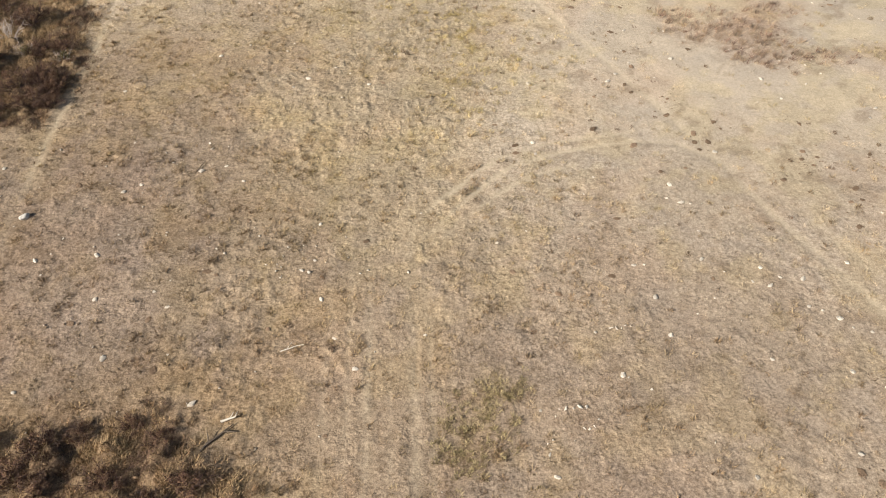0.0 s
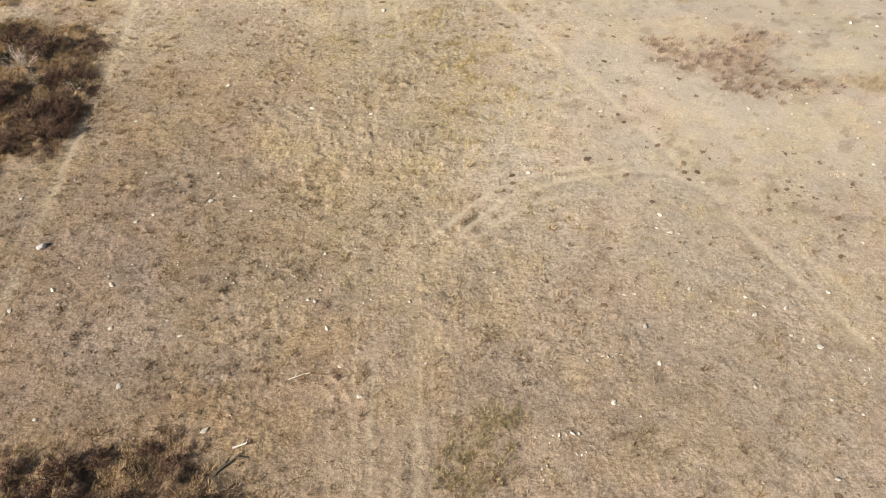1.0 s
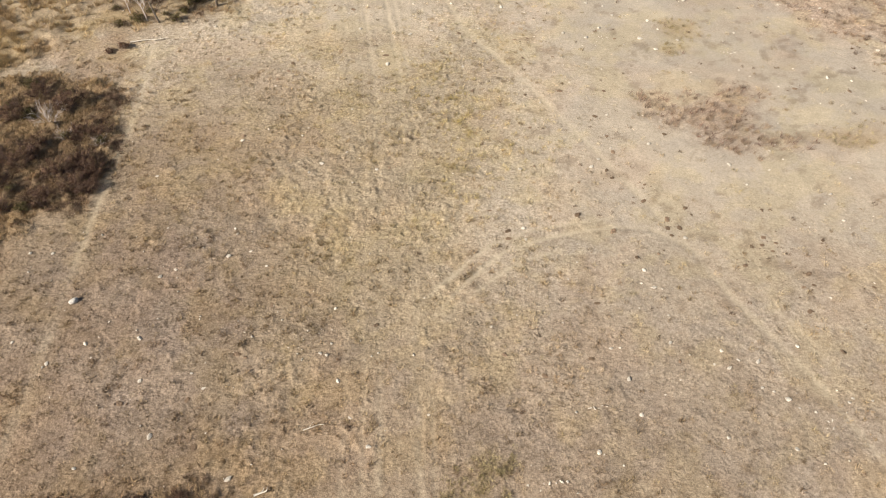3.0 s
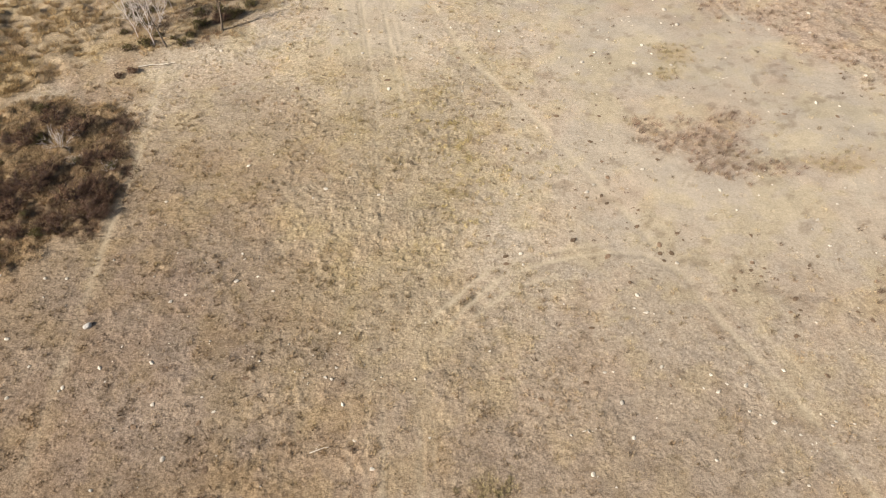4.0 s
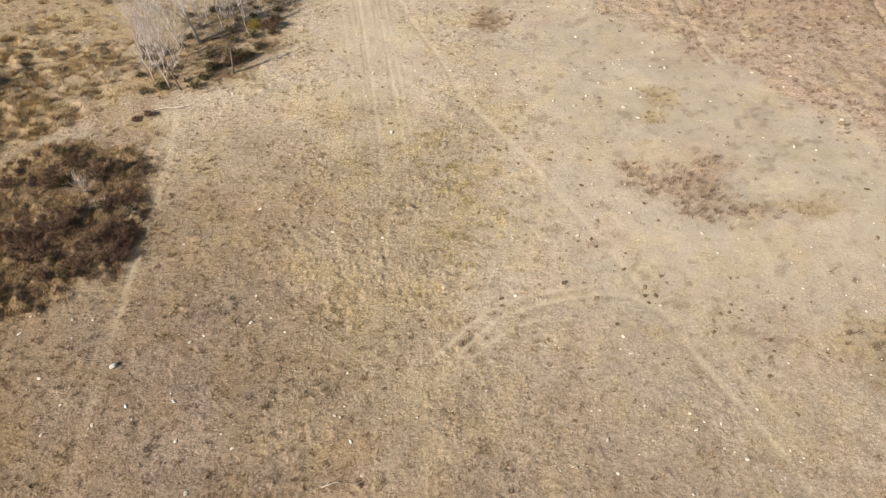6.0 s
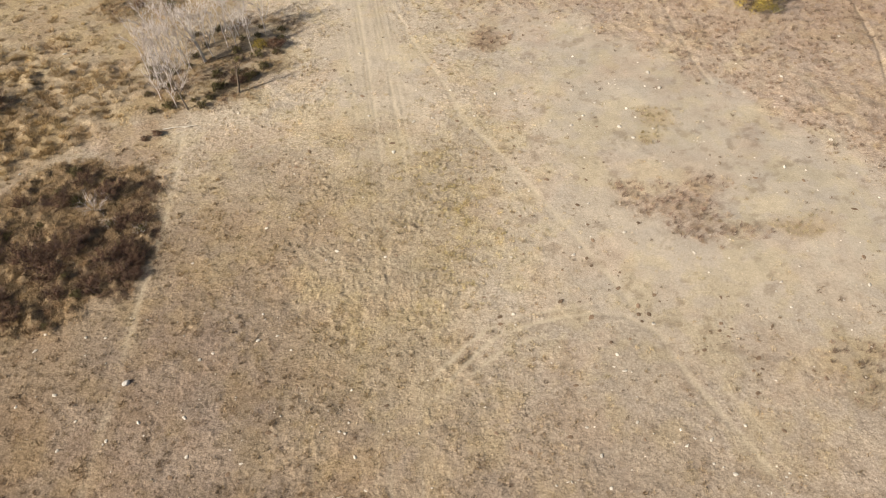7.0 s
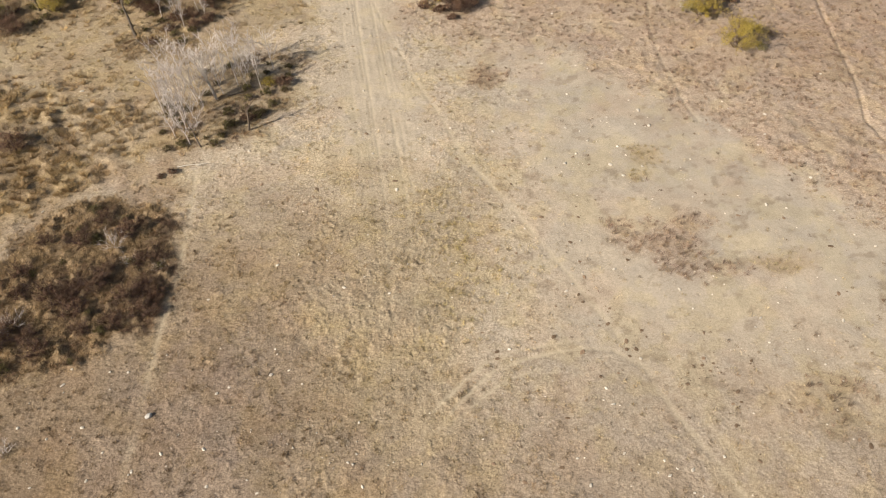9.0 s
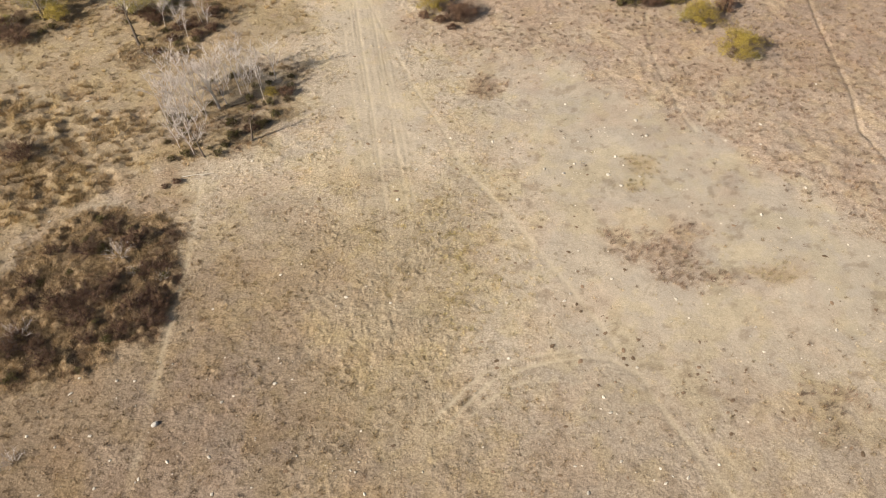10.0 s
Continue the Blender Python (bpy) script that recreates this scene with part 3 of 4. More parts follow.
def build_grass():
    box = (-50, 8, 50, 78)
    untrodden = lambda x, y: in_sight(x, y) * (1 - np.clip(at("track", x, y) * 1.4, 0, 1)) * (at("litter", x, y) < 0.5)  # noqa: E731
    # the short cropped sward: pale stalks over darker litter
    open_land = lambda x, y: untrodden(x, y) * np.clip(0.15 + 2.2 * (fnoise(x, y, 0.7, 2) - 0.3), 0.06, 1) * (0.3 + 0.7 * at("coarse", x, y)) * (1 - 0.7 * np.clip(at("hill", x, y) + at("rough", x, y), 0, 1))  # noqa: E731
    x, y = scatter(130000, box, open_land)
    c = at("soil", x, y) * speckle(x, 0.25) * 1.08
    grass("short_grass", "short cropped matted straw-coloured pasture grass", x, y, 9, rng.uniform(0.02, 0.045, len(x)), 0.018, 0.10, 1.6, c, combed=True)
    # taller tufts, left by the grazing
    thick = lambda x, y: untrodden(x, y) * at("coarse", x, y) * np.clip(0.22 + 0.8 * step(0.42, 0.66, fnoise(x, y, 1.2, 4)) + 0.12 * at("straw", x, y), 0, 1)  # noqa: E731
    x, y = scatter(60000, box, thick)
    c = at("soil", x, y) * speckle(x, 0.3) * two_tone(x, 0.7, (1.18, 1.15, 1.06), (1.0, 0.98, 0.84))
    grass("grass_tufts", "straw-coloured dry grass tufts left by grazing", x, y, 14, rng.uniform(0.04, 0.10, len(x)), 0.018, 0.10, 1.1, c)
    # dense low clumps, each with its own small shade
    clumped = lambda x, y: untrodden(x, y) * np.clip(at("coarse", x, y) - 0.2, 0.06, 1) * (0.25 + 0.75 * step(0.42, 0.6, fnoise(x, y, 2.4, 6)) + 0.5 * at("lush", x, y)) * (1 - at("hill", x, y))  # noqa: E731
    x, y = scatter(30000, box, clumped)
    c = at("soil", x, y) * speckle(x, 0.15) * two_tone(x, 0.6, (1.22, 1.19, 1.05), (1.0, 0.98, 0.78)) * (1 + 0.12 * at("lush", x, y)[:, None] * np.array((1.0, 0.9, -0.8)))
    grass("grass_clumps", "dense low clumps of yellowish dry grass", x, y, 34, rng.uniform(0.06, 0.17, len(x)) * (1 + 0.5 * at("lush", x, y)), 0.018, rng.uniform(0.08, 0.18, len(x)), 1.0, c)
    # single yellowish and brown tufts that throw their own shade
    alone = lambda x, y: untrodden(x, y) * np.clip(at("coarse", x, y) - 0.4, 0.01, 1) * 1.3 * step(0.40, 0.62, fnoise(x, y, 1.7, 0)) * (1 - 0.6 * np.maximum(at("hill", x, y), at("rough", x, y)))  # noqa: E731
    x, y = scatter(34000, box, alone)
    c = at("soil", x, y) * speckle(x, 0.15) * two_tone(x, 0.55, (1.17, 1.12, 0.95), (0.86, 0.76, 0.62))
    grass("single_tufts", "upright dry grass tufts, straw yellow and brown", x, y, 24, rng.uniform(0.08, 0.22, len(x)), 0.024, rng.uniform(0.06, 0.16, len(x)), 0.8, c)
    x, y = scatter(60000, (-3, 8, 5, 17), lambda x, y: at("olive", x, y) * step(0.36, 0.55, fnoise(x, y, 0.9, 2)) * 0.035)
    grass("olive_tufts", "soft olive and straw grass tufts beside the tyre marks", x, y, 26, rng.uniform(0.08, 0.2, len(x)), 0.02, rng.uniform(0.06, 0.14, len(x)), 0.9, two_tone(x, 0.5, (0.44, 0.365, 0.21), (0.30, 0.245, 0.135)) * speckle(x, 0.15))
    # small dark weeds between the tufts
    weedy = lambda x, y: untrodden(x, y) * np.clip(at("coarse", x, y) * step(0.5, 0.7, fnoise(x, y, 3.1, 5)) + 0.06 + 0.14 * at("coarse", x, y), 0, 1) * (1 - 0.7 * at("rough", x, y))  # noqa: E731
    x, y = scatter(8000, box, weedy)
    tint = two_tone(x, 0.5, (0.15, 0.097, 0.062), (0.23, 0.165, 0.095)) * speckle(x, 0.2)
    grass("low_weeds", "small dark brown and olive withered weeds", x, y, 22, rng.uniform(0.05, 0.16, len(x)), 0.026, rng.uniform(0.06, 0.16, len(x)), 0.8, tint)
    # thin brown stalks and single tussocks of the rise and of the dead patches
    dead = lambda x, y: untrodden(x, y) * np.clip(0.22 * at("hill", x, y) + 1.6 * at("red", x, y) + 0.5 * at("green", x, y) + 0.2 * at("yellow", x, y), 0, 1) * step(0.3, 0.6, fnoise(x, y, 1.4, 6))  # noqa: E731
    x, y = scatter(50000, box, dead)
    grass("brown_stalks", "thin reddish brown dry stalks", x, y, 11, rng.uniform(0.1, 0.24, len(x)) * (1 + 0.5 * at("red", x, y)), 0.024, 0.12, 0.9, two_tone(x, 0.5, (0.19, 0.112, 0.085), (0.36, 0.262, 0.19)) * speckle(x, 0.18), (0.5, 0.33))
    lone = lambda x, y: untrodden(x, y) * np.clip(0.62 * at("hill", x, y) * (0.5 + 0.5 * step(6, 20, x)) * step(0.32, 0.55, fnoise(x, y, 3.5, 3)) + 0.8 * at("red", x, y) + 1.0 * at("green", x, y) * step(0.4, 0.6, fnoise(x, y, 1.2, 4)) + 0.03 * at("rough", x, y), 0, 1)  # noqa: E731
    x, y = scatter(22000, box, lone)
    grass("brown_tussocks", "reddish brown dry grass tussocks", x, y, 26, rng.uniform(0.14, 0.34, len(x)), 0.026, rng.uniform(0.06, 0.2, len(x)), 0.75, two_tone(x, 0.6, (0.28, 0.205, 0.155), (0.37, 0.285, 0.21)) * speckle(x, 0.15) * (1 - 0.45 * at("green", x, y)[:, None]), (0.3, 0.2))
    # greenish yellow tufts in small patches
    x, y = scatter(60000, box, lambda x, y: in_sight(x, y) * np.clip(at("yellow", x, y) + 0.05 * at("lush", x, y) * step(0.4, 0.6, fnoise(x, y, 1.1, 2)), 0, 1))
    grass("yellow_tufts", "greenish yellow dry grass tufts in small patches", x, y, 16, rng.uniform(0.09, 0.22, len(x)), 0.026, 0.10, 0.9, two_tone(x, 0.7, (0.46, 0.385, 0.24), (0.36, 0.295, 0.165)) * speckle(x, 0.15))
    # pale domed tussocks of the rough western ground
    domes = lambda x, y: untrodden(x, y) * at("rough", x, y) * (0.05 + 0.55 * at("humps", x, y))  # noqa: E731
    x, y = scatter(30000, box, domes)
    grass("pale_tussocks", "pale yellow domed dry grass tussocks", x, y, 70, rng.uniform(0.2, 0.44, len(x)), 0.026, rng.uniform(0.14, 0.32, len(x)), 0.8, at("soil", x, y) * two_tone(x, 0.6, (1.32, 1.24, 1.03), (1.08, 0.98, 0.82)) * speckle(x, 0.15))
    # tall dead growth under the scrub and the trees
    deep = lambda x, y: in_sight(x, y) * np.clip(at("scrub", x, y) + at("south", x, y) + 0.45 * at("grove", x, y) * step(0.4, 0.6, fnoise(x, y, 2, 3)) + 0.5 * at("under", x, y) * step(0.4, 0.55, fnoise(x, y, 4, 5)), 0, 1)  # noqa: E731
    x, y = scatter(260000, box, deep)
    pick = (fnoise(x, y, 1.3, 3) + rng.normal(0, 0.1, len(x)))[:, None]
    pick = pick - 0.01 + 0.14 * step(-22.5, -28, x)[:, None]
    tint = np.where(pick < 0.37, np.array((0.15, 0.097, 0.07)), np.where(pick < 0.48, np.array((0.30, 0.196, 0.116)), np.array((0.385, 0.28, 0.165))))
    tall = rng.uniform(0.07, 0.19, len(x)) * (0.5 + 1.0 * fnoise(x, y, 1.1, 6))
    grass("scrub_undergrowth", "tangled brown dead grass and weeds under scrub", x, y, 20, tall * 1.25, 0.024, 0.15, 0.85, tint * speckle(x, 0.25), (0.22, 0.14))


build_grass()


# ---- twigs, stems and leaves ----
def tube(verts, faces, points, radii, sides=5):
    """Add a tapered tube along the points to the lists."""
    first = len(verts)
    for k, (p, r) in enumerate(zip(points, radii)):
        ahead = (points[min(k + 1, len(points) - 1)] - points[max(k - 1, 0)]).normalized()
        u = ahead.orthogonal().normalized()
        v = ahead.cross(u)
        for s in range(sides):
            a = 2 * math.pi * s / sides
            verts.append(p + (u * math.cos(a) + v * math.sin(a)) * r)
    for k in range(len(points) - 1):
        for s in range(sides):
            a, b = first + k * sides + s, first + k * sides + (s + 1) % sides
            faces.append((a, b, b + sides, a + sides))


def bent(rand, start, way, length, pieces, wander, lift=0.0):
    """A wandering line of points."""
    points, at, step_len = [start.copy()], start.copy(), length / pieces
    d = way.normalized()
    for _ in range(pieces):
        d = (d + Vector((rand.gauss(0, wander), rand.gauss(0, wander), rand.gauss(0, wander) + lift))).normalized()
        at = at + d * step_len
        points.append(at.copy())
    return points


def taper(points, r0, r1):
    return [r0 + (r1 - r0) * k / (len(points) - 1) for k in range(len(points))]


def list_mesh(name, verts, faces, mat, is_smooth=True):
    me = fast_mesh(name, [tuple(v) for v in verts], faces, mat)
    return smooth(me) if is_smooth else me


def leaf_quads(places, size, rand):
    """Small folded leaves, one quad each, turned at random."""
    verts, faces = [], []
    for p in places:
        face = Vector((rand.gauss(-0.3, 0.7), rand.gauss(-0.2, 0.7), rand.gauss(0.7, 0.6))).normalized()
        d = face.cross(Vector((rand.gauss(0, 1), rand.gauss(0, 1), rand.gauss(0, 1)))).normalized()
        u = face.cross(d)
        s = size * rand.uniform(0.6, 1.4)
        k = len(verts)
        verts += [p - d * s * 0.5, p + u * s * 0.32, p + d * s * 0.5, p - u * s * 0.32 + Vector((0, 0, s * 0.2))]
        faces.append((k, k + 1, k + 2, k + 3))
    return verts, faces


def build_tree(seed, tall, trunk_r, bark, twig, limbs, twigs, lean=(0.0, 0.0), leaves=0, fork=0.35):
    """A bare tree: trunk, limbs, twigs, and leaves where it still has some."""
    rand = random.Random(seed)
    top = bent(rand, Vector((0, 0, -0.08)), Vector((lean[0], lean[1], 1)), tall * 0.8, 8, 0.07, 0.02)
    tree = new("bare_tree")
    v, f = [], []
    tube(v, f, top, taper(top, trunk_r, trunk_r * 0.22), 7)
    trunk = part("trunk", list_mesh("trunk", v, f, bark), tree)
    ends = []

    def spray(line, owner):
        """The fine twigs along a limb, as one part of it."""
        v, f = [], []
        for _ in range(twigs):
            at_ = rand.uniform(0.25, 1.0) * (len(line) - 1)
            k = min(int(at_), len(line) - 2)
            start = line[k].lerp(line[k + 1], at_ - k)
            along = (line[k + 1] - line[k]).normalized()
            way = along + Vector((rand.gauss(0, 0.7), rand.gauss(0, 0.7), rand.uniform(0.1, 0.9)))
            first = bent(rand, start, way, tall * rand.uniform(0.08, 0.2), 3, 0.16, 0.05)
            tube(v, f, first, taper(first, 0.015, 0.007), 3)
            for _ in range(3):
                s = first[rand.randint(1, 3)]
                second = bent(rand, s, (first[-1] - first[0]).normalized() + Vector((rand.gauss(0, 0.6), rand.gauss(0, 0.6), rand.gauss(0.2, 0.4))), tall * rand.uniform(0.04, 0.1), 2, 0.2)
                tube(v, f, second, taper(second, 0.009, 0.004), 3)
                ends.append(second[-1])
        part("spray", list_mesh("spray", v, f, twig, False), owner, "fine bare grey twigs", "stuff")

    for _ in range(limbs):
        high = rand.uniform(fork, 0.95)
        k = min(int(high * 8), 7)
        start = top[k].lerp(top[k + 1], high * 8 - k)
        a = rand.uniform(0, 2 * math.pi)
        way = Vector((math.cos(a), math.sin(a), rand.uniform(0.7, 1.8)))
        line = bent(rand, start, way, tall * rand.uniform(0.25, 0.48) * (1.15 - high * 0.5), 5, 0.13, 0.06)
        r = trunk_r * 0.5 * (1.1 - high * 0.6)
        v, f = [], []
        tube(v, f, line, taper(line, r, r * 0.2), 5)
        spray(line, part("limb", list_mesh("limb", v, f, bark), tree))
    spray(top, trunk)
    if leaves:
        spots = [rand.choice(ends) + Vector((rand.gauss(0, 0.1), rand.gauss(0, 0.1), rand.gauss(0, 0.1))) for _ in range(leaves)]
        v, f = leaf_quads(spots, 0.09, rand)
        part("foliage", list_mesh("foliage", v, f, YELLOW_LEAF, False), tree, "sparse yellow autumn leaves")
    return tree


def build_shrub(name, seed, tall, wide, stems, twig, leaf=None, leaves=0, leaf_size=0.05, lobes=5):
    """A shrub: stems from one root that fork to twigs, and small leaves in uneven lobes."""
    rand = random.Random(seed)
    shrub = new(name)
    v, f, ends = [], [], []
    for _ in range(stems):
        a, out = rand.uniform(0, 2 * math.pi), math.sqrt(rand.random())
        way = Vector((math.cos(a) * out * wide, math.sin(a) * out * wide, tall * rand.uniform(0.6, 1.0)))
        start = Vector((math.cos(a) * 0.25 * out * wide, math.sin(a) * 0.25 * out * wide, -0.04))
        line = bent(rand, start, way, way.length * rand.uniform(0.7, 1.05), 4, 0.14)
        tube(v, f, line, taper(line, 0.013, 0.005), 3)
        for _ in range(7):
            k = rand.randint(1, 3)
            s = line[k].lerp(line[k + 1], rand.random())
            side = bent(rand, s, (line[k + 1] - line[k]).normalized() + Vector((rand.gauss(0, 0.8), rand.gauss(0, 0.8), rand.gauss(0.25, 0.4))), tall * rand.uniform(0.15, 0.4), 2, 0.2)
            tube(v, f, side, taper(side, 0.007, 0.003), 3)
            ends += side[1:]
    part("branchwork", list_mesh("branchwork", v, f, twig, False), shrub)
    if leaf:
        heads = []
        for k in range(lobes):
            a, out = k * 2.4 + rand.uniform(0, 0.8), wide * 0.72 * math.sqrt(k / lobes)
            heads.append((Vector((math.cos(a) * out, math.sin(a) * out, tall * rand.uniform(0.42, 0.8) * (1.1 - 0.4 * k / lobes))), wide * rand.uniform(0.15, 0.34)))
        spots = []
        for _ in range(leaves):
            if rand.random() < 0.3:
                p = rand.choice(ends) + Vector((rand.gauss(0, 0.06), rand.gauss(0, 0.06), rand.gauss(0, 0.05)))
            else:
                mid, size = rand.choice(heads)
                d = Vector((rand.gauss(0, 1), rand.gauss(0, 1), rand.gauss(0, 1))).normalized()
                p = mid + d * size * (0.55 + 0.5 * rand.random()) * (0.8 + 0.5 * noise.noise(d * 2.5 + mid * 3))
            p.z = max(p.z, 0.04)
            spots.append(p)
        v, f = leaf_quads(spots, leaf_size, rand)
        part("foliage", list_mesh("foliage", v, f, leaf, False), shrub)
    return shrub


def stand(x, y, turn=0.0, size=1.0, sink=0.02):
    return pose(x, y, height(x, y) - sink, 0, 0, turn) @ Matrix.Scale(size, 4)


def plant(kinds, spots, label, category, group, low=0.8, high=1.2):
    """Set the first of each kind out at its first spot, and copies of the kinds at the rest."""
    rand = random.Random(len(spots) * 7 + 3)
    for k, (x, y, *size) in enumerate(spots):
        m = stand(x, y, rand.uniform(0, 360), size[0] if size else rand.uniform(low, high))
        if k < len(kinds):
            ob = kinds[k]
            ob.matrix_basis = m
            tagged(ob, label, category, group)
        else:
            ob = kinds[k % len(kinds)]
            copy_thing(ob, m @ Matrix.Diagonal((*[1 / s for s in ob.scale], 1)))


def spots_in(outline, count, seed, gap, margin=0.0):
    """Random spots within an outline, no two nearer than gap."""
    rand = random.Random(seed)
    xs, ys = [p[0] for p in outline], [p[1] for p in outline]
    found, tries = [], 0
    while len(found) < count and tries < 20000:
        tries += 1
        x, y = rand.uniform(min(xs), max(xs)), rand.uniform(min(ys), max(ys))
        if abs(x) > 20.5 + 0.38 * y or y < 7 or float(inside(np.array([x]), np.array([y]), outline)[0]) < margin:
            continue
        if all(math.hypot(x - a, y - b) > gap for a, b in found):
            found.append((x, y))
    return found


# the grove of bare saplings
big = build_tree(11, 5.2, 0.13, PALE_BARK, GREY_TWIG, 9, 12, (-0.05, 0.1))
big.matrix_basis = stand(-18.5, 53.2, 20)
tagged(big, "bare tree with pale trunk and grey twigs", "tree", "bare trees of the grove")
old = build_tree(12, 5.0, 0.07, DARK_BARK, GREY_TWIG, 7, 9, (-0.12, 0.05))
old.matrix_basis = stand(-18.6, 46.9, 0)
tagged(old, "slender bare tree with dark trunk and grey twigs", "tree", "bare trees of the grove")
saplings = [build_tree(20 + k, 4.4 + 0.25 * k, 0.042, GREY_TWIG, GREY_TWIG, 7, 7, (rand_x, 0.06), fork=0.25) for k, rand_x in enumerate((-0.22, -0.1, -0.3, -0.16))]
GROVE_SPOTS = [(-20.9, 48.2), (-21.7, 50.7), (-20.2, 49.2), (-22.6, 51.6), (-19.5, 47.2), (-21.2, 49.6), (-22.0, 52.4), (-20.8, 51.4), (-19.9, 50.6), (-21.4, 53.3), (-20.4, 54.0), (-22.4, 53.9), (-19.4, 52.2), (-20.7, 55.4), (-19.4, 55.0), (-18.2, 55.9), (-19.0, 57.0), (-17.6, 57.6), (-16.4, 57.0), (-17.0, 55.2), (-16.1, 54.9), (-14.9, 54.5), (-15.4, 56.6), (-14.2, 57.3), (-18.0, 53.9), (-21.6, 55.6), (-20.0, 52.9)]
rand = random.Random(31)
for k, (x, y) in enumerate(GROVE_SPOTS):
    m = stand(x, y, rand.uniform(-55, 55), rand.uniform(0.72, 1.05))
    if k < 4:
        saplings[k].matrix_basis = m
        tagged(saplings[k], "slender bare sapling with fine grey twigs", "tree", "saplings of the grove")
    else:
        copy_thing(saplings[k % 4], m @ Matrix.Diagonal((*[1 / v for v in saplings[k % 4].scale], 1)))
stub = build_tree(41, 2.9, 0.11, DEAD_WOOD, DARK_TWIG, 5, 4, (0.12, 0.1))
stub.matrix_basis = stand(-15.1, 48.8, 0)
tagged(stub, "short broken dark tree stump with a few twigs", "tree stump")
# trees at the far western edge
far_tree = build_tree(51, 5.0, 0.16, DEAD_WOOD, GREY_TWIG, 3, 4, (-0.48, 0.45), fork=0.6)
far_tree.matrix_basis = stand(-27.8, 63.4, 0)
tagged(far_tree, "leaning dead tree with crooked grey brown trunk", "tree")
far_thick = build_tree(52, 5.0, 0.14, DARK_BARK, GREY_TWIG, 8, 9, (-0.1, 0.1), leaves=1200)
far_thick.matrix_basis = stand(-38.5, 68.5, 0)
tagged(far_thick, "grey tree with sparse yellow leaves", "tree")
thicket = [(-24.4, 66.0), (-22.6, 67.2), (-26.1, 66.6), (-23.5, 64.6), (-21.8, 66.2)]
for k, (x, y) in enumerate(thicket):
    copy_thing(saplings[k % 4], stand(x, y, 70 * k, 0.75) @ Matrix.Diagonal((*[1 / v for v in saplings[k % 4].scale], 1)))
willows = [build_shrub("willow_bush", 56, 2.7, 2.0, 40, GREY_TWIG, WILLOW_LEAF, 5000, 0.1, 9)]
# scrub
dark_kinds = [build_shrub("scrub_bush", 60 + k, 0.75, 0.8, 40, DARK_TWIG, RUST_LEAF, 1900, 0.046, 7) for k in range(3)]
plant(dark_kinds, [(-21.8, 37.5, 1.3), (-25.7, 31.9, 1.4), (-23.7, 30.7, 1.4), (-22.7, 32.3, 1.2), (-20.5, 31.5, 1.2), (-18.8, 31.9, 1.1), (-20.4, 34.8, 1.0), (-19.3, 35.1, 1.0), (-24.0, 38.9, 1.1), (-22.4, 33.7, 1.0), (-28.2, 33.9, 1.1), (-27.7, 28.0, 1.2), (-26.0, 28.4, 1.1), (-25.0, 27.5, 1.2), (-19.3, 30.3, 1.1), (-18.4, 30.3, 0.8), (-22.7, 28.9, 0.9), (-27.4, 36.7, 0.9), (-24.6, 31.4, 1.1), (-19.7, 32.7, 0.9)] + spots_in(SCRUB_WEST, 8, 1, 1.4, 0.6), "dark brown twiggy scrub bush with withered leaves", "bush", "scrub bushes", 0.6, 1.25)
south_kinds = [build_shrub("scrub_bush", 65 + k, 0.6, 0.7, 34, DARK_TWIG, RUST_LEAF, 2000, 0.042, 6) for k in range(2)]
plant(south_kinds, spots_in(SCRUB_SOUTH, 26, 2, 1.0, 0.25), "low dark brown scrub bush with withered leaves", "bush", "scrub bushes", 0.6, 1.15)
olive_kinds = [build_shrub("olive_bush", 70 + k, 0.55, 0.6, 22, DARK_TWIG, OLIVE_LEAF, 1200, 0.05) for k in range(2)]
plant(olive_kinds, spots_in(SCRUB_WEST, 16, 3, 1.6, 0.3) + spots_in(GROVE, 30, 4, 1.1, 0.1) + spots_in(UNDERGROWTH, 24, 5, 1.5, 0.2) + spots_in(UNDERGROWTH_FAR, 14, 6, 1.5, 0.2), "low olive brown bush with small dry leaves", "bush", "olive bushes", 0.5, 1.2)
plant(willows, [(-29.6, 69.6, 1.1), (-27.6, 70.4, 1.0), (-39.8, 71, 1.1), (-37.8, 69.8, 0.55), (-41.5, 67.4, 0.5), (24.2, 64.9, 0.55), (28.9, 58.3, 0.3)], "tall bush with thin greenish yellow leaves", "bush", "willow bushes")
plant_olives = [(19.0, 68.6, 2.3), (20.4, 68.8, 2.0), (23.0, 68.7, 2.4), (24.0, 68.3, 1.6), (-14.6, 50.6, 1.3), (-15.6, 51.3, 1.1), (-16.4, 49.6, 1.0), (-37.0, 66.6, 1.2), (-41.8, 65.8, 1.4)]
for k, (x, y, size) in enumerate(plant_olives):
    copy_thing(olive_kinds[k % 2], stand(x, y, 50 * k, size) @ Matrix.Diagonal((*[1 / v for v in olive_kinds[k % 2].scale], 1)))
grey_kinds = [build_shrub("dead_bush", 75 + k, 1.0, 0.9, 22, GREY_TWIG) for k in range(2)]
plant(grey_kinds, [(-22.6, 36.4, 1.1), (-21.2, 34.8, 0.7), (-27.3, 29.6, 1.1), (-24.6, 20.6, 0.9), (-19.1, 34.2, 0.5), (-14.9, 38.6, 0.3)][:5], "leafless grey dead bush in the scrub", "bush", "dead bushes")
yellow_kinds = [build_shrub("yellow_bush", 80 + k, 2.0, 1.75, 40, DARK_TWIG, YELLOW_LEAF, 15000, 0.05, 18) for k in range(2)]
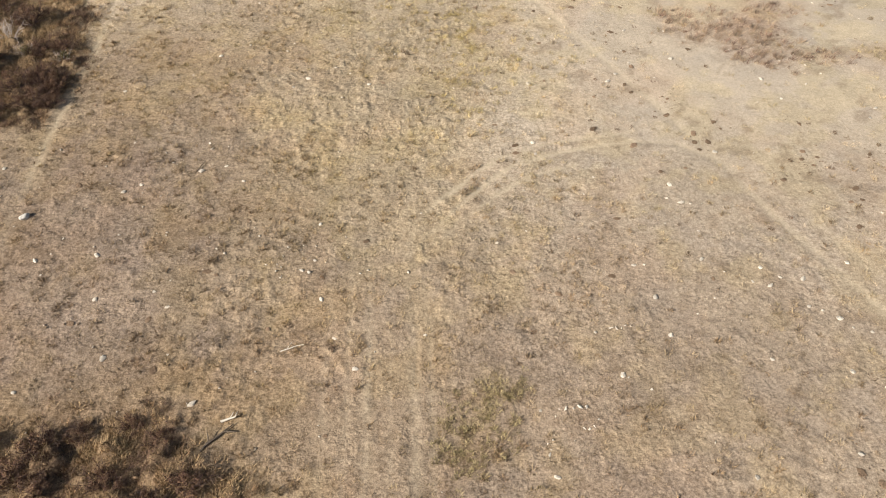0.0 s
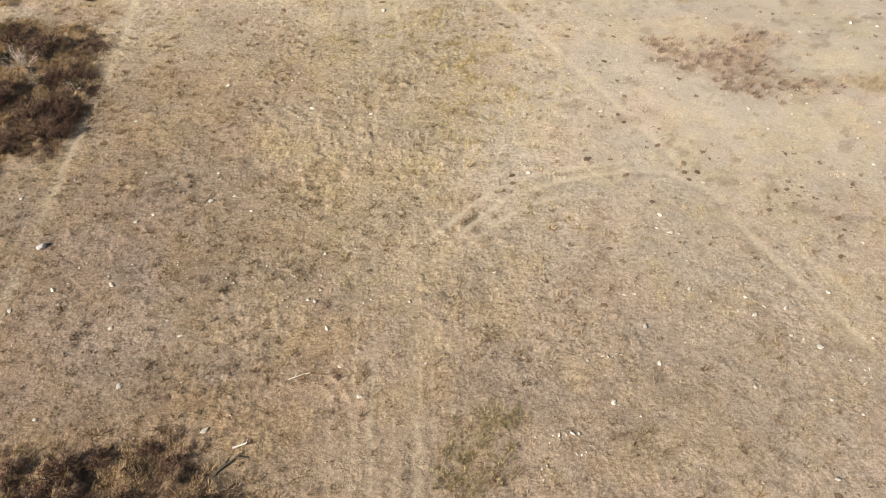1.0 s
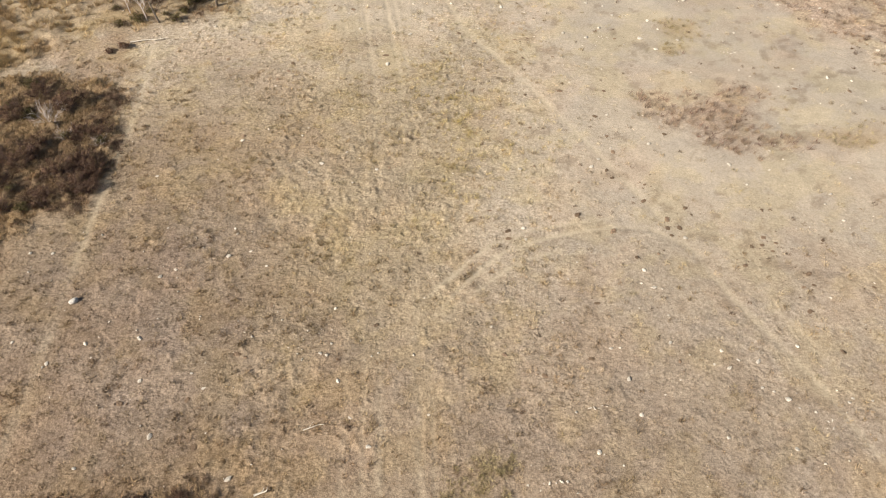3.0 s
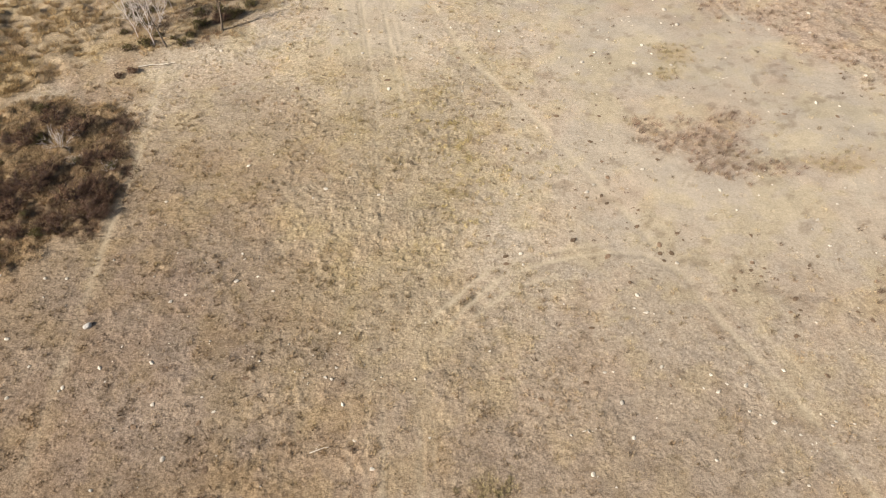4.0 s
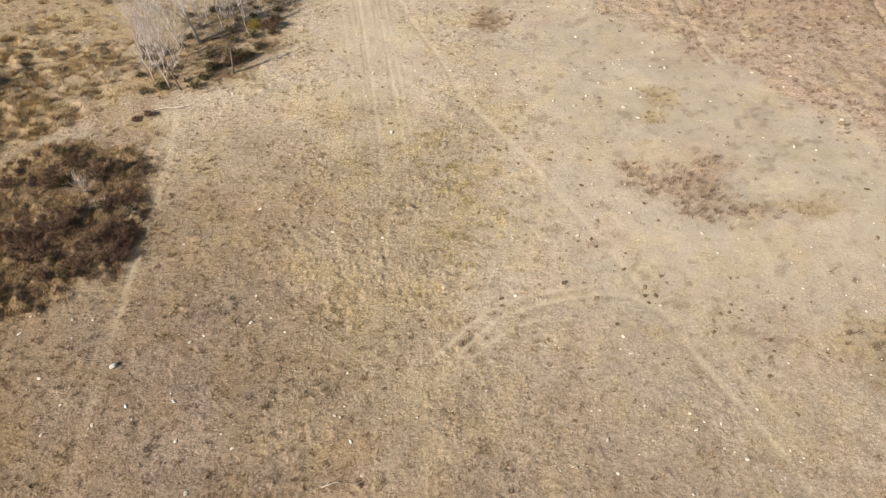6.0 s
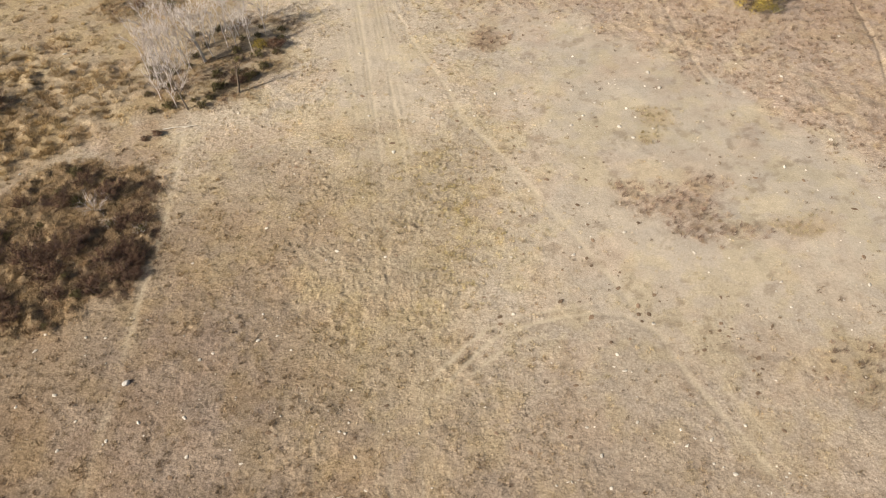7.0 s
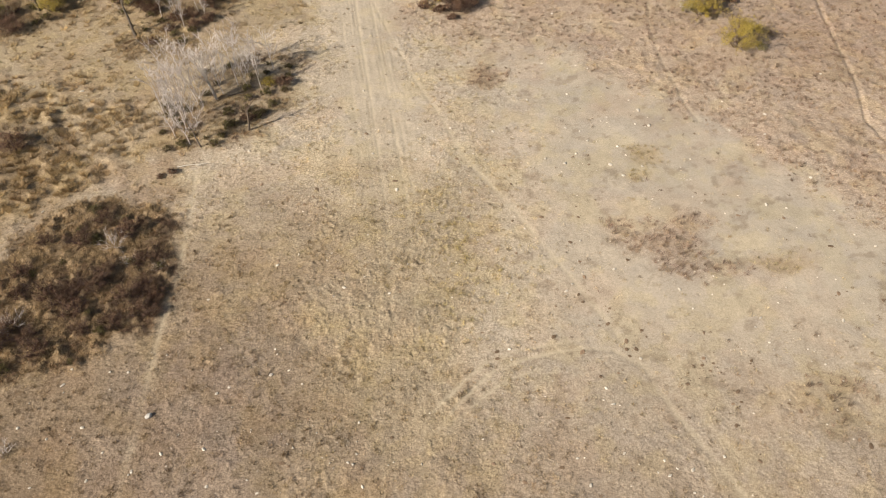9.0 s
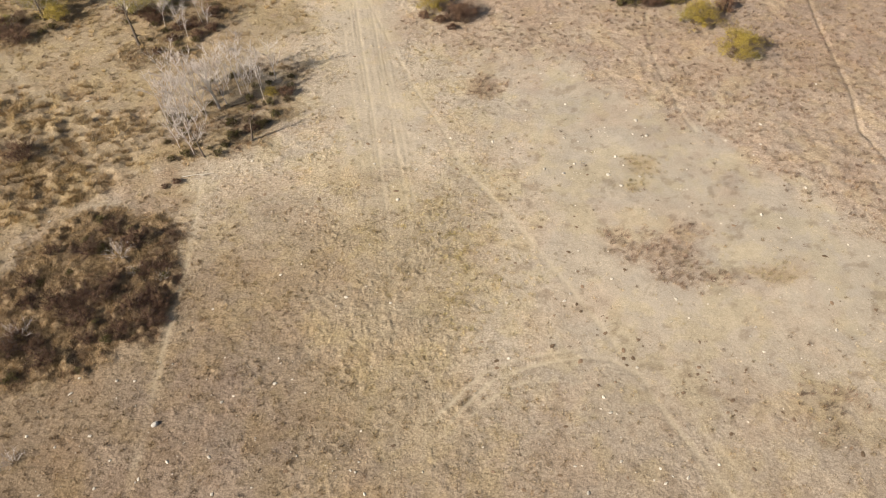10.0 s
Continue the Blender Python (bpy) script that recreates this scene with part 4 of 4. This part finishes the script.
plant(yellow_kinds, [(25.3, 64.6, 1.25), (27.3, 59.1, 1.35), (-0.1, 68.5, 1.15), (-37.0, 68.4, 0.9), (-14.3, 54.9, 0.45)], "rounded bush with bright yellow autumn leaves", "bush", "yellow bushes")
brown_kinds = [build_shrub("brown_bush", 85, 1.0, 1.0, 34, DARK_TWIG, RUST_LEAF, 3000, 0.07, 8)]
plant(brown_kinds, [(0.6, 66.2, 0.8), (1.7, 64.9, 0.6), (-0.9, 67.0, 0.7), (-23.2, 66.6, 0.9), (-24.8, 64.2, 0.7), (-21.4, 65.8, 0.8), (28.5, 67, 1.2), (-13.0, 55.0, 0.9), (30.5, 69, 1.0), (-15.4, 50.2, 0.7), (18, 69.5, 0.8), (-41.5, 66.6, 1.2), (-24.5, 66, 0.9), (-22.6, 64.6, 0.8), (-27.2, 67.6, 1.0), (-21.8, 68.4, 1.0), (-30.6, 69.4, 1.1), (-25.8, 62.0, 0.6), (-40.2, 50.2, 0.8), (-20.2, 43.9, 0.45), (-21.0, 43.4, 0.35)], "dark reddish brown bush with withered leaves", "bush", "brown bushes")
tall_kinds = [build_shrub("brown_bush", 87, 1.7, 1.6, 70, DARK_TWIG, RUST_LEAF, 4200, 0.065, 11)]
plant(tall_kinds, [(2.2, 66.5, 1.03), (3.3, 67.2, 0.94), (21.8, 68.6, 0.88), (-39.7, 64.8, 1.0), (-33.4, 47.4, 0.94), (-28.2, 68.6, 0.76), (-40.8, 68.2, 0.7), (21.3, 68.2, 0.76)], "tall dark reddish brown bush with withered leaves", "bush", "brown bushes")


# ---- stones, dung and dead wood ----
def lump(name, seed, sides, mat, flat=0.6, ragged=0.25):
    """An uneven stone: a rounded body with facets and dents."""
    rand = random.Random(seed)
    bm = bmesh.new()
    bmesh.ops.create_icosphere(bm, subdivisions=sides, radius=1)
    off = Vector((rand.uniform(-50, 50), rand.uniform(-50, 50), 0))
    cuts = [(Vector((rand.gauss(0, 1), rand.gauss(0, 1), rand.gauss(0, 1))).normalized(), rand.uniform(0.45, 0.8)) for _ in range(9)]
    for w in bm.verts:
        p = w.co * (1 + ragged * noise.noise(w.co * 1.3 + off) + 0.5 * ragged * noise.noise(w.co * 3.1 + off))
        for d, far in cuts:
            over = p.dot(d) - far
            if over > 0:
                p -= d * over * 0.85
        w.co = (p.x, p.y * 0.75, p.z * flat)
    reach = max(max(abs(w.co.x), abs(w.co.y)) for w in bm.verts)
    for w in bm.verts:
        w.co /= reach
    me = bpy.data.meshes.new(name)
    bm.to_mesh(me)
    bm.free()
    me.materials.append(mat)
    return me


def pat(seed):
    """A dried pat of dung: a low disc with a lumpy rim."""
    rand = random.Random(seed)
    bm = bmesh.new()
    bmesh.ops.create_icosphere(bm, subdivisions=2, radius=1)
    off = Vector((rand.uniform(-50, 50), 0, 0))
    for w in bm.verts:
        k = 1 + 0.4 * noise.noise(w.co * 1.6 + off) + 0.2 * noise.noise(w.co * 4 + off)
        w.co = (w.co.x * k, w.co.y * k * 0.8, max(w.co.z, -0.2) * 0.2 * (0.7 + 0.6 * noise.noise(w.co * 2.5 + off)))
    me = bpy.data.meshes.new("dung_pat")
    bm.to_mesh(me)
    bm.free()
    me.materials.append(DUNG)
    return me


stone_meshes = [lump("stone", 200 + k, 2, STONE, 0.4 + 0.1 * (k % 3), 0.5) for k in range(5)]
rand = random.Random(5)
MORE = spots_in([(-20, 14), (-16, 30), (-8, 44), (0, 58), (12, 56), (24, 44), (34, 36), (26, 12)], 130, 77, 0.7)
for k, (x, y) in enumerate(KNOWN + MORE):
    ob = new("stone", rand.choice(stone_meshes))
    s = rand.uniform(0.075, 0.125) * (1.25 if y > 36 else 1.0) if k < len(KNOWN) - len(STONES_NEAR) else 0.035 + 0.045 * rand.random()
    ob.matrix_basis = stand(x, y, rand.uniform(0, 360), 1, -s * 0.2) @ Matrix.Diagonal((s * rand.uniform(0.8, 1.5), s * rand.uniform(0.9, 1.3), s * 0.75, 1))
    tagged(ob, "small pale limestone lying on dry grass", "stone", "scattered stones")
slab = new("grey_stone", lump("grey_stone", 222, 3, GREY_STONE, 0.5, 0.2))
slab.matrix_basis = stand(-17.0, 22.7, 25, 1, -0.1) @ Matrix.Diagonal((0.26, 0.26, 0.26, 1))
tagged(slab, "large flat light grey stone beside the path", "stone")

def strew(name, label, x, y, size, mat):
    """Tiny crumbs, each a small squashed octahedron."""
    k = len(x)
    base = np.array([(1, 0, 0), (0, 1, 0), (-1, 0, 0), (0, -1, 0), (0, 0, 0.7), (0, 0, -0.4)])
    verts = base[None] * size[:, None, None] * rng.uniform(0.45, 1.7, (k, 6, 1)) * np.array((1.25, 0.8, 0.8))
    turn = rng.uniform(0, 2 * np.pi, k)
    c, s = np.cos(turn)[:, None], np.sin(turn)[:, None]
    verts = np.stack([verts[..., 0] * c - verts[..., 1] * s + x[:, None], verts[..., 0] * s + verts[..., 1] * c + y[:, None], verts[..., 2] + (at("swell", x, y) + 0.02)[:, None]], -1)
    tri = np.array([(0, 1, 4), (1, 2, 4), (2, 3, 4), (3, 0, 4), (1, 0, 5), (2, 1, 5), (3, 2, 5), (0, 3, 5)])
    faces = (tri[None] + 6 * np.arange(k)[:, None, None]).reshape(-1, 3)
    tagged(new(name, fast_mesh(name, verts.reshape(-1, 3), faces, mat)), label, name, kind="stuff")


def build_pebbles():
    x, y = scatter(30000, (-50, 9, 50, 74), lambda x, y: in_sight(x, y) * (0.06 + 0.6 * step(0.52, 0.75, fnoise(x, y, 3.4, 2))) * (0.3 + 0.7 * step(14, -2, x)))
    strew("pebbles", "tiny pale pebbles strewn over the pasture", x, y, 0.012 + 0.045 * rng.random(len(x)) ** 3, STONE)


def build_crumbs(spots):
    """Dark crumbs of old dung round the pats, most of them on the trodden east side."""
    spots = np.array([p for p in spots if p[0] > 1 or rng.random() < 0.3])
    pick = rng.integers(0, len(spots), 700)
    far = np.abs(rng.normal(0, 0.5, 700)) + 0.05
    turn = rng.uniform(0, 2 * np.pi, 700)
    x, y = spots[pick, 0] + far * np.cos(turn), spots[pick, 1] + far * np.sin(turn)
    strew("dung_crumbs", "dark crumbs of dried dung on trodden ground", x, y, 0.014 + 0.03 * rng.random(700) ** 2, DUNG)


build_pebbles()

build_crumbs(PATS)
pat_meshes = [pat(300 + k) for k in range(4)]
for x, y in PATS:
    ob = new("dung_pat", rand.choice(pat_meshes))
    s = rand.uniform(0.075, 0.16)
    ob.matrix_basis = stand(x, y, rand.uniform(0, 360), 1, -0.01) @ Matrix.Diagonal((s * rand.uniform(0.9, 1.4), s, s, 1))
    tagged(ob, "dried dark brown dung pat on the pasture", "dung", "dung pats")


def build_stick(name, seed, length, thick, mat, forks=2, label="", category="branch", group=""):
    """A fallen branch lying along x, with side forks."""
    rand = random.Random(seed)
    stick = new(name)
    line = bent(rand, Vector((-length / 2, 0, thick)), Vector((1, 0, 0)), length, 7, 0.16)
    line = [Vector((p.x, p.y, thick + abs(p.z - thick) * 0.35)) for p in line]
    v, f = [], []
    tube(v, f, line, taper(line, thick, thick * 0.35), 6)
    part("stem", list_mesh("stem", v, f, mat), stick)
    for _ in range(forks):
        k = rand.randint(2, 5)
        side = bent(rand, line[k], Vector((0.8, rand.choice((-1, 1)) * rand.uniform(0.5, 1), 0.15)), length * rand.uniform(0.2, 0.4), 3, 0.15)
        v, f = [], []
        tube(v, f, side, taper(side, thick * 0.55, thick * 0.2), 5)
        part("fork", list_mesh("fork", v, f, mat), stick)
    return tagged(stick, label, category, group)


def lay(ob, a, b):
    """Lay a stick that was built along x from a to b."""
    x, y = (a[0] + b[0]) / 2, (a[1] + b[1]) / 2
    ob.matrix_basis = stand(x, y, math.degrees(math.atan2(b[1] - a[1], b[0] - a[0])), 1, -0.01)
    return ob


lay(build_stick("fallen_branch", 1, 1.35, 0.05, DEAD_WOOD, 2, "dark weathered fallen branch on dry grass"), (-7.7, 12.0), (-7.0, 12.9))
lay(build_stick("fallen_branch", 2, 0.7, 0.05, BLEACHED, 2, "bleached broken branch end on dry grass"), (-7.25, 13.0), (-6.7, 13.2))
lay(build_stick("fallen_branch", 3, 0.9, 0.028, BLEACHED, 1, "thin bleached stick on dry grass"), (-5.7, 15.7), (-4.9, 15.85))
lay(build_stick("fallen_branch", 4, 2.4, 0.045, BLEACHED, 1, "long pale bleached branch at the edge of the grove"), (-19.9, 44.5), (-17.6, 44.7))
lay(build_stick("fallen_branch", 5, 0.8, 0.03, DEAD_WOOD, 0, "short dark stick on dry grass"), (-12.6, 25.9), (-12.0, 26.3))
lay(build_stick("fallen_branch", 6, 0.7, 0.03, DEAD_WOOD, 0, "short dark stick on dry grass"), (-10.5, 25.3), (-10.3, 25.9))
lay(build_stick("fallen_branch", 7, 2.6, 0.06, DEAD_WOOD, 3, "grey fallen log lying among the grove"), (-17.6, 53.4), (-15.2, 54.6))
PIECES = [(13.6, 48.4, 0.9, -45), (10.8, 43.6, 0.7, -35), (12.4, 46.1, 0.6, 20), (18.3, 41.6, 0.9, -12), (6.2, 16.4, 0.7, 5), (4.0, 13.1, 1.1, 20), (4.6, 12.6, 0.5, 0), (3.2, 11.9, 0.7, 75), (15.3, 15.3, 0.5, 50)]
chips = [lump("chip", 400 + k, 2, BLEACHED, 0.6, 0.9) for k in range(4)]
for k, (x, y, length, turn) in enumerate(PIECES):
    rand = random.Random(500 + k)
    heap = new("wood_fragment")
    heap.matrix_basis = stand(x, y, turn, 1, -0.015)
    tagged(heap, "bleached broken wood fragments on the ground", "wood", "bleached wood fragments")
    count = 3 + int(length * 3)
    for j in range(count):
        chip = part("chip", rand.choice(chips), heap)
        s = rand.uniform(0.028, 0.065)
        chip.matrix_basis = pose((j / (count - 1) - 0.5) * length, rand.gauss(0, 0.09), 0, 0, 0, rand.gauss(0, 60)) @ Matrix.Diagonal((s * rand.uniform(0.9, 2.0), s * rand.uniform(0.8, 1.4), s * 0.8, 1))
